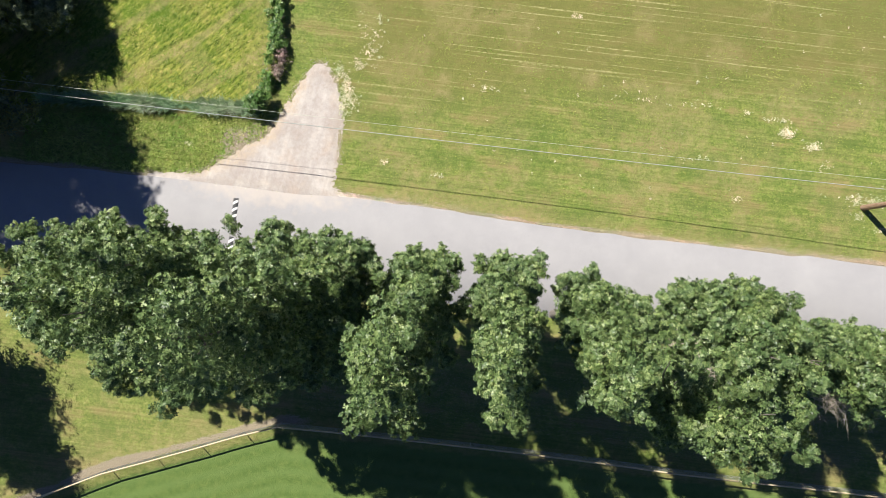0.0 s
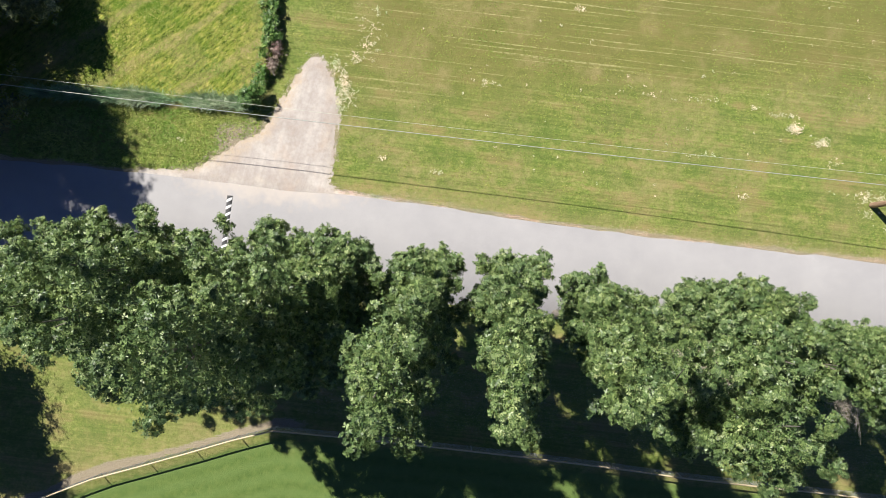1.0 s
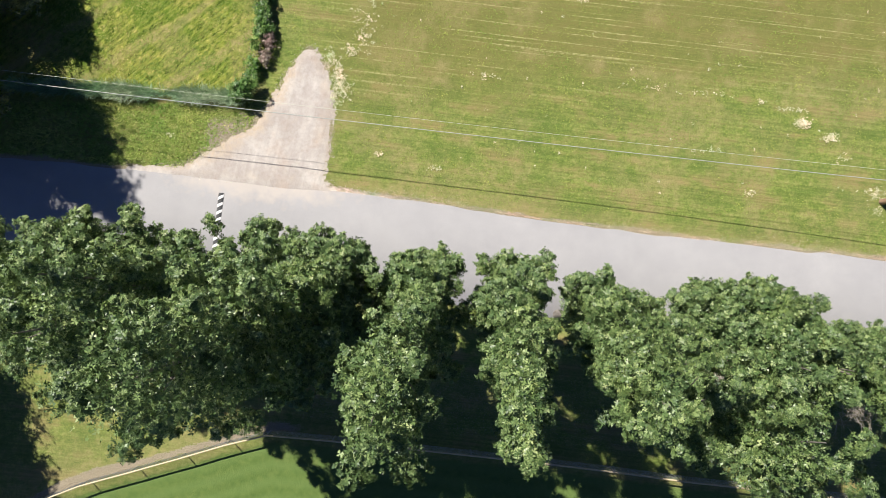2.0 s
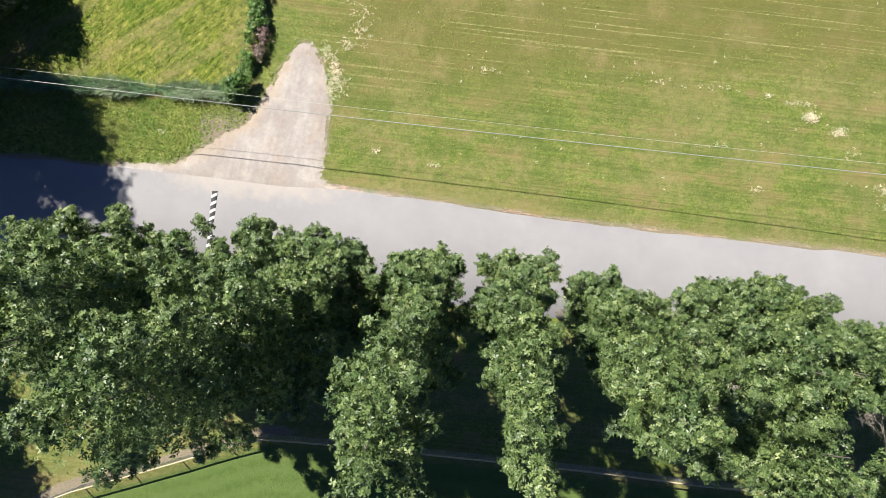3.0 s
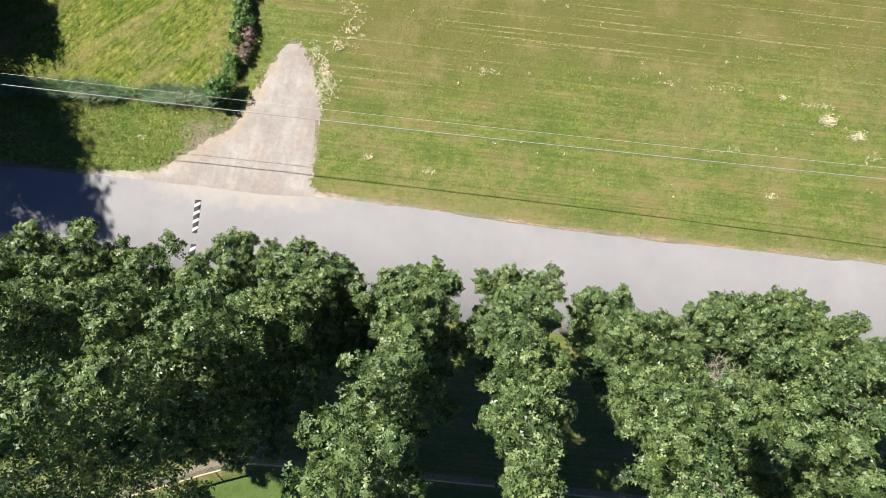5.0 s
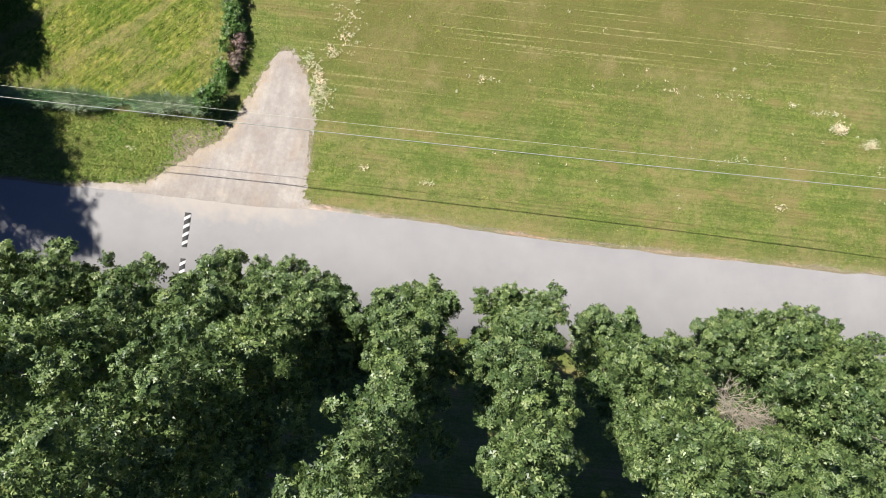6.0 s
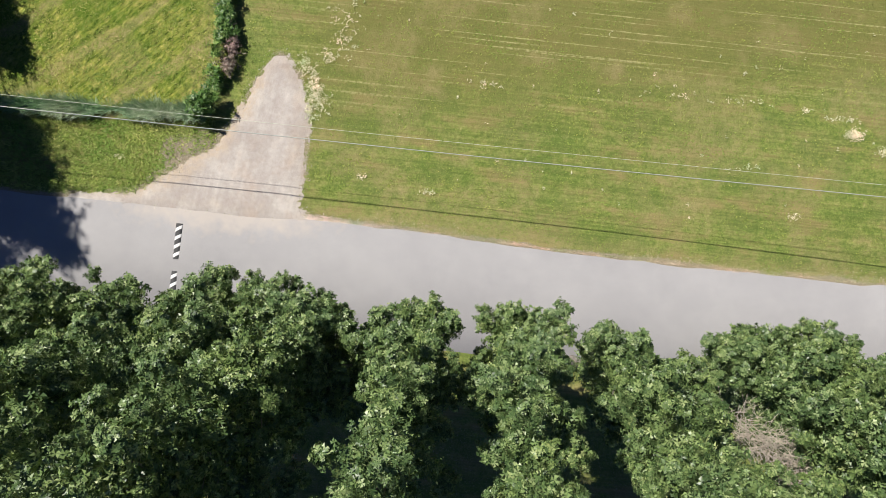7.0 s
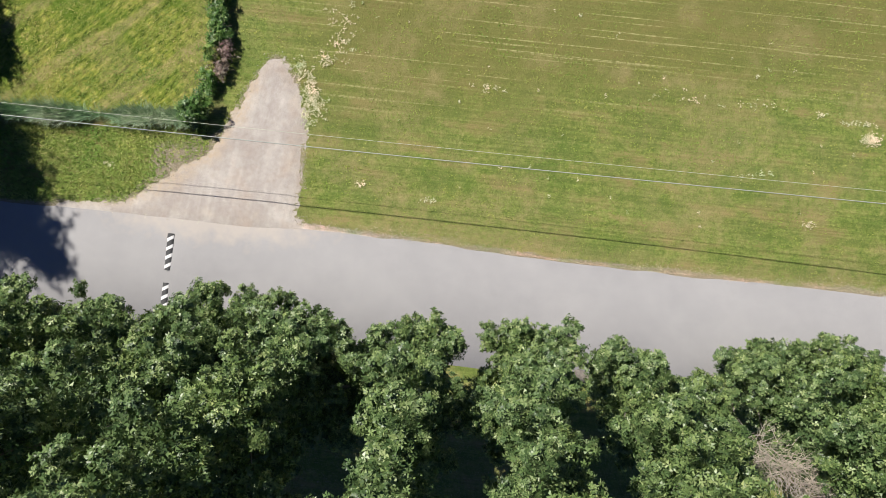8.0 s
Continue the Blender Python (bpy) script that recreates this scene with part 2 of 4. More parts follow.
def blade_material(name, stops, rough=0.6):
    """Blades and wisps, each its own shade."""
    m, nt, sh = material(name)
    geo = node(nt, "ShaderNodeNewGeometry", name="place")
    drift = noise_tex(nt, 0.45, 4.0, 0.6).outputs["Fac"]
    tint = ramp(nt, drift, ((0.37, (0.74, 0.92, 0.76)), (0.5, (1.04, 1.04, 1.04)), (0.63, (1.4, 1.2, 1.32))))
    tuft = noise_tex(nt, 2.4, 3.0, 0.6).outputs["Fac"]
    tint = mix(nt, 1.0, tint, ramp(nt, tuft, ((0.36, (0.76, 0.82, 0.72)), (0.5, (1, 1, 1)), (0.64, (1.26, 1.2, 1.25)))), "MULTIPLY")
    nt.links.new(mix(nt, 0.9, ramp(nt, geo.outputs["Random Per Island"], stops), tint, "MULTIPLY"), sh.inputs["Base Color"])
    sh.inputs["Roughness"].default_value = rough
    sh.inputs["Specular IOR Level"].default_value = 0.25
    return m


def leaf_material(name, stops, gloss=0.42, through=0.2):
    """Leaves: each its own green, a waxy top side, and light that comes through."""
    m, nt, sh = material(name)
    geo = node(nt, "ShaderNodeNewGeometry", name="place")
    col = ramp(nt, geo.outputs["Random Per Island"], stops)
    drift = noise_tex(nt, 0.55, 3.0).outputs["Fac"]
    col = mix(nt, 0.8, col, ramp(nt, drift, ((0.3, (0.72, 0.8, 0.85)), (0.7, (1.28, 1.2, 0.95)))), "MULTIPLY")
    nt.links.new(col, sh.inputs["Base Color"])
    sh.inputs["Roughness"].default_value = gloss
    sh.inputs["Specular IOR Level"].default_value = 0.35
    lit = nt.nodes.new("ShaderNodeBsdfTranslucent")
    nt.links.new(mix(nt, 1.0, col, (1.1, 1.25, 0.5), "MULTIPLY"), lit.inputs["Color"])
    both = node(nt, "ShaderNodeMixShader", ((0, through),))
    nt.links.new(sh.outputs[0], both.inputs[1])
    nt.links.new(lit.outputs[0], both.inputs[2])
    nt.links.new(both.outputs[0], nt.nodes["Material Output"].inputs["Surface"])
    return m


def bark_material(name, dark, light, scale=9.0):
    m, nt, sh = material(name)
    tex = node(nt, "ShaderNodeTexCoord")
    squash = node(nt, "ShaderNodeMapping", (("Scale", (1.0, 1.0, 0.15)),))
    nt.links.new(tex.outputs["Object"], squash.inputs["Vector"])
    n = noise_tex(nt, scale, 5.0, 0.7, squash.outputs[0]).outputs["Fac"]
    nt.links.new(ramp(nt, n, ((0.3, dark), (0.7, light))), sh.inputs["Base Color"])
    sh.inputs["Roughness"].default_value = 0.85
    bump(nt, sh, n, 0.8, 0.03)
    return m


def plain_material(name, colour, rough=0.6, metal=0.0, wear=0.25, scale=12.0):
    m, nt, sh = material(name)
    n = noise_tex(nt, scale, 5.0, 0.7).outputs["Fac"]
    lo, hi = tuple(c * (1 - wear) for c in colour), tuple(min(1.0, c * (1 + wear)) for c in colour)
    nt.links.new(ramp(nt, n, ((0.3, lo), (0.7, hi))), sh.inputs["Base Color"])
    sh.inputs["Roughness"].default_value, sh.inputs["Metallic"].default_value = rough, metal
    return m


GRASS, ASPHALT, GRAVEL = grass_material(), asphalt_material(), gravel_material()
FIELD_BLADES = blade_material("field_blades", ((0.0, (0.17, 0.23, 0.035)), (0.4, (0.21, 0.27, 0.05)), (0.8, (0.245, 0.295, 0.063)), (1.0, (0.28, 0.315, 0.08))))
MEADOW_BLADES = blade_material("meadow_blades", ((0.0, (0.13, 0.20, 0.025)), (0.5, (0.19, 0.25, 0.04)), (0.85, (0.26, 0.28, 0.07)), (1.0, (0.37, 0.33, 0.13))))
VERGE_BLADES = blade_material("verge_blades", ((0.0, (0.16, 0.25, 0.04)), (0.5, (0.25, 0.335, 0.07)), (0.85, (0.33, 0.38, 0.10)), (1.0, (0.42, 0.41, 0.17))))
REED_BLADES = blade_material("reed_blades", ((0.0, (0.17, 0.28, 0.14)), (0.6, (0.30, 0.42, 0.24)), (1.0, (0.46, 0.55, 0.38))))
STONE = blade_material("stone", ((0.0, (0.34, 0.28, 0.21)), (0.5, (0.46, 0.40, 0.32)), (1.0, (0.62, 0.57, 0.49))), 0.9)
STRAW = blade_material("straw", ((0.0, (0.34, 0.27, 0.17)), (0.6, (0.46, 0.38, 0.26)), (1.0, (0.6, 0.52, 0.38))), 0.8)
HAY = blade_material("hay", ((0.0, (0.44, 0.40, 0.22)), (0.5, (0.62, 0.575, 0.37)), (1.0, (0.80, 0.76, 0.57))), 0.8)
LEAF = leaf_material("leaf", ((0.0, (0.038, 0.07, 0.025)), (0.45, (0.103, 0.163, 0.06)), (0.85, (0.195, 0.265, 0.105)), (1.0, (0.32, 0.38, 0.19))), 0.38, 0.09)
DARK_LEAF = leaf_material("dark_leaf", ((0.0, (0.028, 0.05, 0.024)), (0.6, (0.07, 0.10, 0.052)), (1.0, (0.16, 0.19, 0.115))), 0.5, 0.05)
GREY_LEAF = leaf_material("grey_leaf", ((0.0, (0.06, 0.085, 0.045)), (0.6, (0.15, 0.18, 0.10)), (1.0, (0.32, 0.35, 0.22))), 0.5, 0.05)
VINE_LEAF = leaf_material("vine_leaf", ((0.0, (0.04, 0.095, 0.022)), (0.6, (0.10, 0.20, 0.045)), (1.0, (0.25, 0.34, 0.12))))
DEAD_LEAF = blade_material("dead_leaf", ((0.0, (0.12, 0.075, 0.065)), (0.5, (0.29, 0.19, 0.165)), (1.0, (0.46, 0.36, 0.31))))
BARK = bark_material("bark", (0.10, 0.085, 0.07), (0.30, 0.265, 0.23))
TWIG = plain_material("twig", (0.45, 0.39, 0.32), 0.85)
POLE_WOOD = bark_material("pole_wood", (0.17, 0.10, 0.06), (0.40, 0.27, 0.18), 14.0)
CABLE = plain_material("cable_sheath", (0.36, 0.38, 0.35), 0.5)
THIN_CABLE = plain_material("thin_cable_sheath", (0.5, 0.52, 0.42), 0.45)
STEEL = plain_material("galvanised_steel", (0.42, 0.43, 0.43), 0.45, 0.7)
CAP = plain_material("cap_plastic", (0.54, 0.44, 0.28), 0.5, 0.0, 0.12)
RUBBER = plain_material("black_rubber", (0.045, 0.045, 0.047), 0.7)
WHITE_PAINT = plain_material("white_paint", (0.80, 0.79, 0.77), 0.6, 0.0, 0.08)

# ---------------------------------------------------------------- plan
NORTH_EDGE = ((-60.0, 9.6), (-28.0, 6.85), (-23.0, 6.4), (-18.0, 5.92), (-14.2, 5.6), (-6.6, 4.78), (-3.6, 4.38), (1.2, 3.7), (7.5, 2.85), (14.45, 1.97), (21.6, 1.22), (27.3, 0.6), (60.0, -3.2))
ROAD_WIDTH = 5.75
DRIVE = ((-18.6, 5.75), (-18.2, 6.1), (-16.6, 6.05), (-15.1, 6.1), (-13.6, 6.85), (-12.4, 7.6), (-11.1, 8.4), (-10.05, 9.75), (-9.0, 11.55), (-8.15, 12.9), (-7.75, 13.08), (-7.35, 12.9), (-6.95, 12.15), (-6.4, 10.6), (-6.42, 8.83), (-6.6, 6.75), (-6.85, 5.4), (-6.0, 4.45), (-9.0, 4.6))
FENCE = ((-30.5, -16.6), (-27.2, -14.9), (-24.6, -13.75), (-22.9, -13.05), (-20.2, -12.01), (-17.45, -11.27), (-14.75, -10.52), (-12.1, -9.75), (-9.8, -9.2), (-6.1, -9.52), (-2.2, -9.92), (1.73, -10.34), (5.5, -10.75), (9.8, -11.27), (13.95, -11.83), (18.2, -12.3), (22.4, -12.72), (26.2, -13.15), (30.5, -13.65))
NX, NY = np.array(NORTH_EDGE).T
FX, FY = np.array(FENCE).T
north_at = lambda x: np.interp(x, NX, NY)
south_at = lambda x: np.interp(x, NX, NY) - ROAD_WIDTH
fence_at = lambda x: np.interp(x, FX, FY)
HEDGE = ((-10.45, 19.5), (-10.4, 17.0), (-10.3, 15.2), (-10.35, 13.8), (-10.75, 12.2), (-11.1, 10.9), (-11.3, 10.25))
HX, HY = np.array(HEDGE[::-1]).T
hedge_at = lambda y: np.interp(y, HY, HX)


def inside(x, y, poly):
    """How far inside a polygon each point lies (negative outside), in metres."""
    poly = np.array(poly)
    d, odd = np.full(x.shape, 1e9), np.zeros(x.shape, dtype=bool)
    for (ax, ay), (bx, by) in zip(poly, np.roll(poly, -1, axis=0)):
        t = np.clip(((x - ax) * (bx - ax) + (y - ay) * (by - ay)) / ((bx - ax) ** 2 + (by - ay) ** 2), 0, 1)
        d = np.minimum(d, np.hypot(x - ax - t * (bx - ax), y - ay - t * (by - ay)))
        odd ^= ((ay > y) != (by > y)) & (x < (bx - ax) * (y - ay) / (by - ay + 1e-12) + ax)
    return np.where(odd, d, -d)


def paved(x, y, margin=0.0):
    return ((y < north_at(x) - margin) & (y > south_at(x) + margin)) | (inside(x, y, DRIVE) > margin)


# ---------------------------------------------------------------- ground
def axis(lo, hi, fine):
    far = 1.0 * 1.45 ** np.arange(1, 20)
    return np.concatenate((lo - far[::-1], np.arange(lo, hi + fine, fine), hi + fine + far))


DRY_SPOTS = ((-0.1, 11.2, 0.7, 0.5), (0.1, 12.0, 0.5, 0.4), (1.4, 7.6, 0.45, 0.3), (-1.8, 6.1, 0.7, 0.35), (12.9, 5.3, 0.8, 0.4), (9.1, 12.1, 0.9, 0.4), (11.8, 11.7, 1.0, 0.35), (14.3, 11.4, 1.2, 0.3), (17.2, 11.1, 0.8, 0.3), (5.3, 12.7, 0.8, 0.3))


def dry_spot(x, y):
    """1 in the middle of the scorched patches of the field, 0 away from them."""
    out = np.zeros(x.shape)
    for cx, cy, rx, ry in DRY_SPOTS:
        out = np.maximum(out, step(1.5, 0.2, np.hypot((x - cx) / rx, (y - cy + 0.11 * (x - cx)) / ry) + 0.9 * (value_noise(x + 70, y + 70, 0.35, 55) - 0.5)))
    return out


def build_ground():
    xs, ys = axis(-33.0, 33.0, 0.2), axis(-19.0, 22.0, 0.2)
    x, y = [a.ravel() for a in np.meshgrid(xs, ys)]
    north, south, fence, drive = y - north_at(x), south_at(x) - y, fence_at(x) - y, inside(x, y, DRIVE)
    edge = np.minimum(np.abs(north), np.abs(south))
    relief = (fractal(x + 400, y + 400, 3.0, 3) - 0.5) * 0.05
    relief *= step(0.2, 1.2, np.where((north < 0) & (south < 0), 0, edge)) * step(-0.1, -0.9, drive)
    z = relief
    wob = (fractal(x + 300, y + 300, 1.6, 11) - 0.5)
    meadow = step(-0.25, 0.25, hedge_at(y) - x + wob * 0.5) * step(10.0, 10.4, y + wob * 0.4)
    lawn = step(0.5, 0.85, fence + wob * 0.25)
    shoulder = step(0.42, 0.0, north + wob * 0.5) * (north > -0.5) * 0.9
    strip = step(0.5, 0.08, np.abs(fence + 0.18) + wob * 0.6)
    under = step(2.0, 3.6, south) * step(0.0, 1.0, -fence) * step(-10.5, -8.0, x)
    patch = step(0.55, 0.72, fractal(x + 200, y + 200, 2.6, 21)) * 0.5
    heap = np.maximum(step(1.9, 0.5, np.hypot(x + 12.5, y - 7.6) + 1.6 * wob), step(1.0, 0.2, np.hypot(x + 11.3, y - 8.7) + wob))
    bare = np.clip(np.maximum.reduce([shoulder * 0.8, strip * (0.2 + 0.55 * step(-7.0, -9.5, x)), under * 0.35, step(-0.5, 0.15, drive + wob * 0.9) * 0.6, step(-1.0, 0.1, drive + wob * 1.6) * 0.55 * (x < -8.3) * (y < 12.5), heap * 0.9]), 0, 1)
    rows_at = step(8.5, 13.5, y + 2.5 * (fractal(x * 0.5 + 90, y + 90, 3.0, 31) - 0.5)) * step(-9.0, -3.0, x)
    tracks = step(0.86, 0.98, 0.5 + 0.5 * np.sin((y - 0.62 * x + 0.9 * fractal(x + 60, y + 60, 3.0, 35)) * 2 * math.pi / 3.4))
    mown = 0.8 * tracks * (x < hedge_at(y)) + 0.9 * step(2.2, 0.1, hedge_at(y) - x + wob) * (x < hedge_at(y))
    side = step(0.1, 0.9, south) * step(-7.0, -9.5, x) * step(-0.2, -1.4, fence)
    dry = np.clip(patch + mown * step(9.8, 10.4, y) + 0.65 * step(1.2, 0.2, north) * (north > -0.5) * step(-8, -5, x) + 0.85 * step(2.6, 0.3, -fence + wob) * (fence < 0.2) * step(-8.0, -9.6, x) + 0.15 * side, 0, 1)
    dry = np.maximum(dry, 0.85 * dry_spot(x, y))
    dry = np.where(fence > 0.7, patch * 0.25, np.where(fence > 0.0, 0.6, dry)) * np.where(north > 0, 1.0, 0.7)
    stripe = 0.5 + 0.5 * np.sin((fence + 0.3 * fractal(x + 77, y + 77, 4.0, 15)) * 2 * math.pi / 0.95)
    nx, ny = len(xs), len(ys)
    i, j = [a.ravel() for a in np.meshgrid(np.arange(nx - 1), np.arange(ny - 1))]
    faces = np.stack((j * nx + i, j * nx + i + 1, (j + 1) * nx + i + 1, (j + 1) * nx + i), 1)
    ob = raw("ground", np.stack((x, y, z), 1), faces, GRASS, smooth=True)
    for name, vals in (("meadow", meadow), ("lawn", lawn), ("bare", bare), ("dry", dry), ("stripe", stripe), ("rows", rows_at)):
        a = ob.data.attributes.new(name, "FLOAT", "POINT")
        a.data.foreach_set("value", vals.astype(np.float32))
    return tagged(ob, "mown grass ground with dry patches and bare earth beside the road", "ground", kind="structure")


build_ground()


def build_road():
    xs = np.arange(-60.0, 60.01, 0.5)
    wob = (value_noise(xs + 500, xs * 0 + 3, 1.1, 8) - 0.5) * 0.22
    top = north_at(xs) + wob
    mid = north_at(xs) - ROAD_WIDTH / 2
    low = south_at(xs) + (value_noise(xs + 700, xs * 0 + 9, 1.3, 9) - 0.5) * 0.2
    v = np.concatenate([np.stack((xs, yy, np.full_like(xs, zz)), 1) for yy, zz in ((top, -0.05), (top - 0.03, 0.02), (mid, 0.075), (low + 0.03, 0.02), (low, -0.05))])
    n = len(xs)
    k = np.arange(n - 1)
    f = np.concatenate([np.stack((r * n + k, (r + 1) * n + k, (r + 1) * n + k + 1, r * n + k + 1), 1) for r in range(4)])
    return tagged(raw("road", v, f, ASPHALT, smooth=True), "sun-bleached pale grey asphalt road with ragged edges", "road", kind="structure")


build_road()


def build_drive():
    """A fan of gravel from the road: a low sheet that sinks raggedly into the grass."""
    xs, ys = np.arange(-19.4, -5.2, 0.1), np.arange(4.0, 13.9, 0.1)
    x, y = [q.ravel() for q in np.meshgrid(xs, ys)]
    wild = step(-0.2, 0.7, y - north_at(x))
    d = inside(x, y, DRIVE) + wild * (0.7 * (fractal(x + 50, y + 50, 0.9, 41) - 0.5) + 0.3 * (value_noise(x + 90, y + 20, 0.16, 44) - 0.5))
    z = np.clip(0.11 * d, -0.05, 0.055) + 0.02 * (value_noise(x + 9, y + 9, 0.5, 47) - 0.5) * step(0.1, 0.5, d)
    rim = step(1.0, 0.05, d + 0.7 * (fractal(x + 15, y + 5, 0.8, 43) - 0.5)) * np.where(x < -8.5, 1.0, 0.35) * wild
    nx, ny = len(xs), len(ys)
    i, j = [q.ravel() for q in np.meshgrid(np.arange(nx - 1), np.arange(ny - 1))]
    f = np.stack((j * nx + i, j * nx + i + 1, (j + 1) * nx + i + 1, (j + 1) * nx + i), 1)
    f = f[(z[f] > -0.045).any(axis=1)]
    used, f = np.unique(f, return_inverse=True)
    ob = raw("driveway", np.stack((x, y, z), 1)[used], f.reshape(-1, 4), GRAVEL, smooth=True)
    a = ob.data.attributes.new("rim", "FLOAT", "POINT")
    a.data.foreach_set("value", rim[used].astype(np.float32))
    return tagged(ob, "pale compacted gravel entrance with ragged edges beside the road", "driveway", kind="structure")


build_drive()

# ---------------------------------------------------------------- trees
def crown_lobes(height, low, rx, ry, lean, n, seed, peak=0.3, tip=0.16, box=1.0, ragged=1.0):
    """Bough ends spread evenly over an uneven egg-shaped crown: centres, outward ways and radii."""
    r = np.random.default_rng(seed)
    m = n * 9
    u = r.random(m)
    ang = r.uniform(0, 2 * math.pi, m)
    prof = np.where(u < peak, 0.5 + 0.5 * np.sin(0.5 * math.pi * u / peak), tip + (1 - tip) * np.cos(0.5 * math.pi * np.clip((u - peak) / (1 - peak), 0, 1)) ** 1.15)
    keep = r.random(m) < 0.25 + 0.75 * prof
    u, ang, prof = u[keep], ang[keep], prof[keep]
    m = len(u)
    lobes = 1 + ragged * (0.07 * np.sin(3 * ang + seed + 5 * u) + 0.06 * np.sin(2 * ang + 16 * u + seed))
    z = low + (height - low - 0.4) * u
    nb = max(24, n // 8)
    ub, ab = r.random(nb), r.uniform(0, 2 * math.pi, nb)
    zb, mean = low + (height - low) * ub, 0.5 * (rx + ry)
    turn = np.abs((ang[:, None] - ab[None] + math.pi) % (2 * math.pi) - math.pi)
    far = np.min(np.hypot(turn * mean * prof[:, None], (z[:, None] - zb[None]) * 0.75), axis=1)
    rad = prof * lobes * (0.96 - 0.62 * np.clip(far / (0.55 * mean), 0, 1) ** 1.3) * (1 + ragged * r.uniform(-0.12, 0.04, m))
    lift = (z / height) ** 1.3
    cx, cy = [np.sign(q) * np.abs(q) ** box for q in (np.cos(ang), np.sin(ang))]
    c = np.stack((cx * rad * rx + lean[0] * lift, cy * rad * ry + lean[1] * lift, z), 1)
    out = np.stack((np.cos(ang), np.sin(ang), 0.35 + 0.8 * u), 1)
    out /= np.linalg.norm(out, axis=1)[:, None]
    size = r.uniform(0.34, 0.68, m) * (1.05 - 0.2 * u) * min(1.2, mean / 2.6)
    chosen = []
    for k in range(m):
        if len(chosen) == n:
            break
        if not chosen or np.min(np.linalg.norm((c[chosen] - c[k]) / np.array((1, 1, 1.15)), axis=1) / (size[chosen] + size[k])) > 0.6:
            chosen.append(k)
    return c[chosen], out[chosen], size[chosen]


APART = 0.76


def crown_masses(levels, seed, close=1.0):
    """Masses of leaves over an upright crown, given by levels (height, middle x, half width, middle y, half depth)."""
    r = np.random.default_rng(seed + 300)
    lev = np.array(levels)
    m = 6000
    z, ang = r.uniform(lev[0, 0], lev[-1, 0], m), r.uniform(0, 2 * math.pi, m)
    mx, hx, my, hy = [np.interp(z, lev[:, 0], lev[:, k]) for k in (1, 2, 3, 4)]
    keep = r.random(m) < 0.12 + 0.88 * (hx + hy) / (lev[:, 2] + lev[:, 4]).max()
    z, ang, mx, hx, my, hy = [q[keep] for q in (z, ang, mx, hx, my, hy)]
    size = r.uniform(0.55, 1.12, len(z)) * (0.38 + 0.4 * hx)
    wave = 1 + 0.06 * np.sin(2 * ang + 0.6 * z + seed) + 0.05 * np.sin(3 * ang - 0.9 * z + 2 * seed) + r.uniform(-0.36, 0.07, len(z))
    wx, wy = [np.sign(q) * np.abs(q) ** 0.65 for q in (np.cos(ang), np.sin(ang))]
    c = np.stack((mx + wx * np.maximum(0, hx * wave - 0.85 * size), my + wy * np.maximum(0, hy * wave - 0.85 * size), z - 0.4), 1)
    chosen = []
    for k in range(len(z)):
        if not chosen or np.min(np.linalg.norm((c[chosen] - c[k]) / np.array((1, 1, 1.5)), axis=1) / (size[chosen] + size[k])) > close:
            chosen.append(k)
    return [(*c[k], size[k]) for k in chosen]


def mass_lobes(masses, levels, seed):
    """Separate boughs over the masses of one crown, and the leaves of its shaded inside."""
    r = np.random.default_rng(seed)
    own, lev = np.array(masses), np.array(levels)
    core = []
    for z in np.arange(lev[0, 0] - 2.0, lev[-1, 0] - 2.5, 0.9):
        mx, hx, my, hy = [np.interp(z, lev[:, 0], lev[:, k]) for k in (1, 2, 3, 4)]
        for q in (-0.4, 0.0, 0.4):
            core.append((mx, my + q * (hy - 0.4), z, max(0.2, 0.5 * hx)))
    inner = np.vstack((core, own * np.array((1, 1, 1, 0.6))))
    c, out, size = [], [], []
    for k, (x, y, z, rad) in enumerate(own):
        n = int(60 * rad * rad) + 14
        d = r.normal(0, 1, (n, 3)) + np.array((0, 0, 0.3))
        d /= np.linalg.norm(d, axis=1)[:, None]
        stretch = np.array((1.0, 1.0, 1.45))
        p = np.array((x, y, z)) + d * max(0.12, rad - 0.41) * stretch * r.uniform(0.75, 1.08, (n, 1))
        away = np.linalg.norm((p[:, None] - own[None, :, :3]) / stretch, axis=2) / own[None, :, 3]
        away[:, k] = 9
        ok = away.min(axis=1) > 0.5
        c.append(p[ok])
        out.append(d[ok] + np.array((0, 0, 0.25)))
        size.append(r.uniform(0.26, 0.5, ok.sum()) * min(1.0, 0.4 + 0.7 * rad))
    c, out, size = np.vstack(c), np.vstack(out), np.concatenate(size)
    chosen = []
    for k in range(len(c)):
        if not chosen or np.min(np.linalg.norm(c[chosen] - c[k], axis=1) / (size[chosen] + size[k])) > APART:
            chosen.append(k)
    c, out, size = c[chosen], out[chosen], size[chosen]
    number = (440 * inner[:, 3] ** 2).astype(int)
    k = np.repeat(np.arange(len(inner)), number)
    d = r.normal(0, 1, (len(k), 3))
    d /= np.linalg.norm(d, axis=1)[:, None]
    fill = inner[k, :3] + d * (inner[k, 3] * r.random(len(k)) ** 0.5)[:, None] * np.array((1, 1, 1.2))
    far = (c[:, 1] < np.interp(c[:, 2], lev[:, 0], lev[:, 3]) - 0.6) & (c[:, 2] < 7)
    return c, out / np.linalg.norm(out, axis=1)[:, None], size, np.where(far, 0.6, 1.0), fill[fill[:, 2] > 1.2]


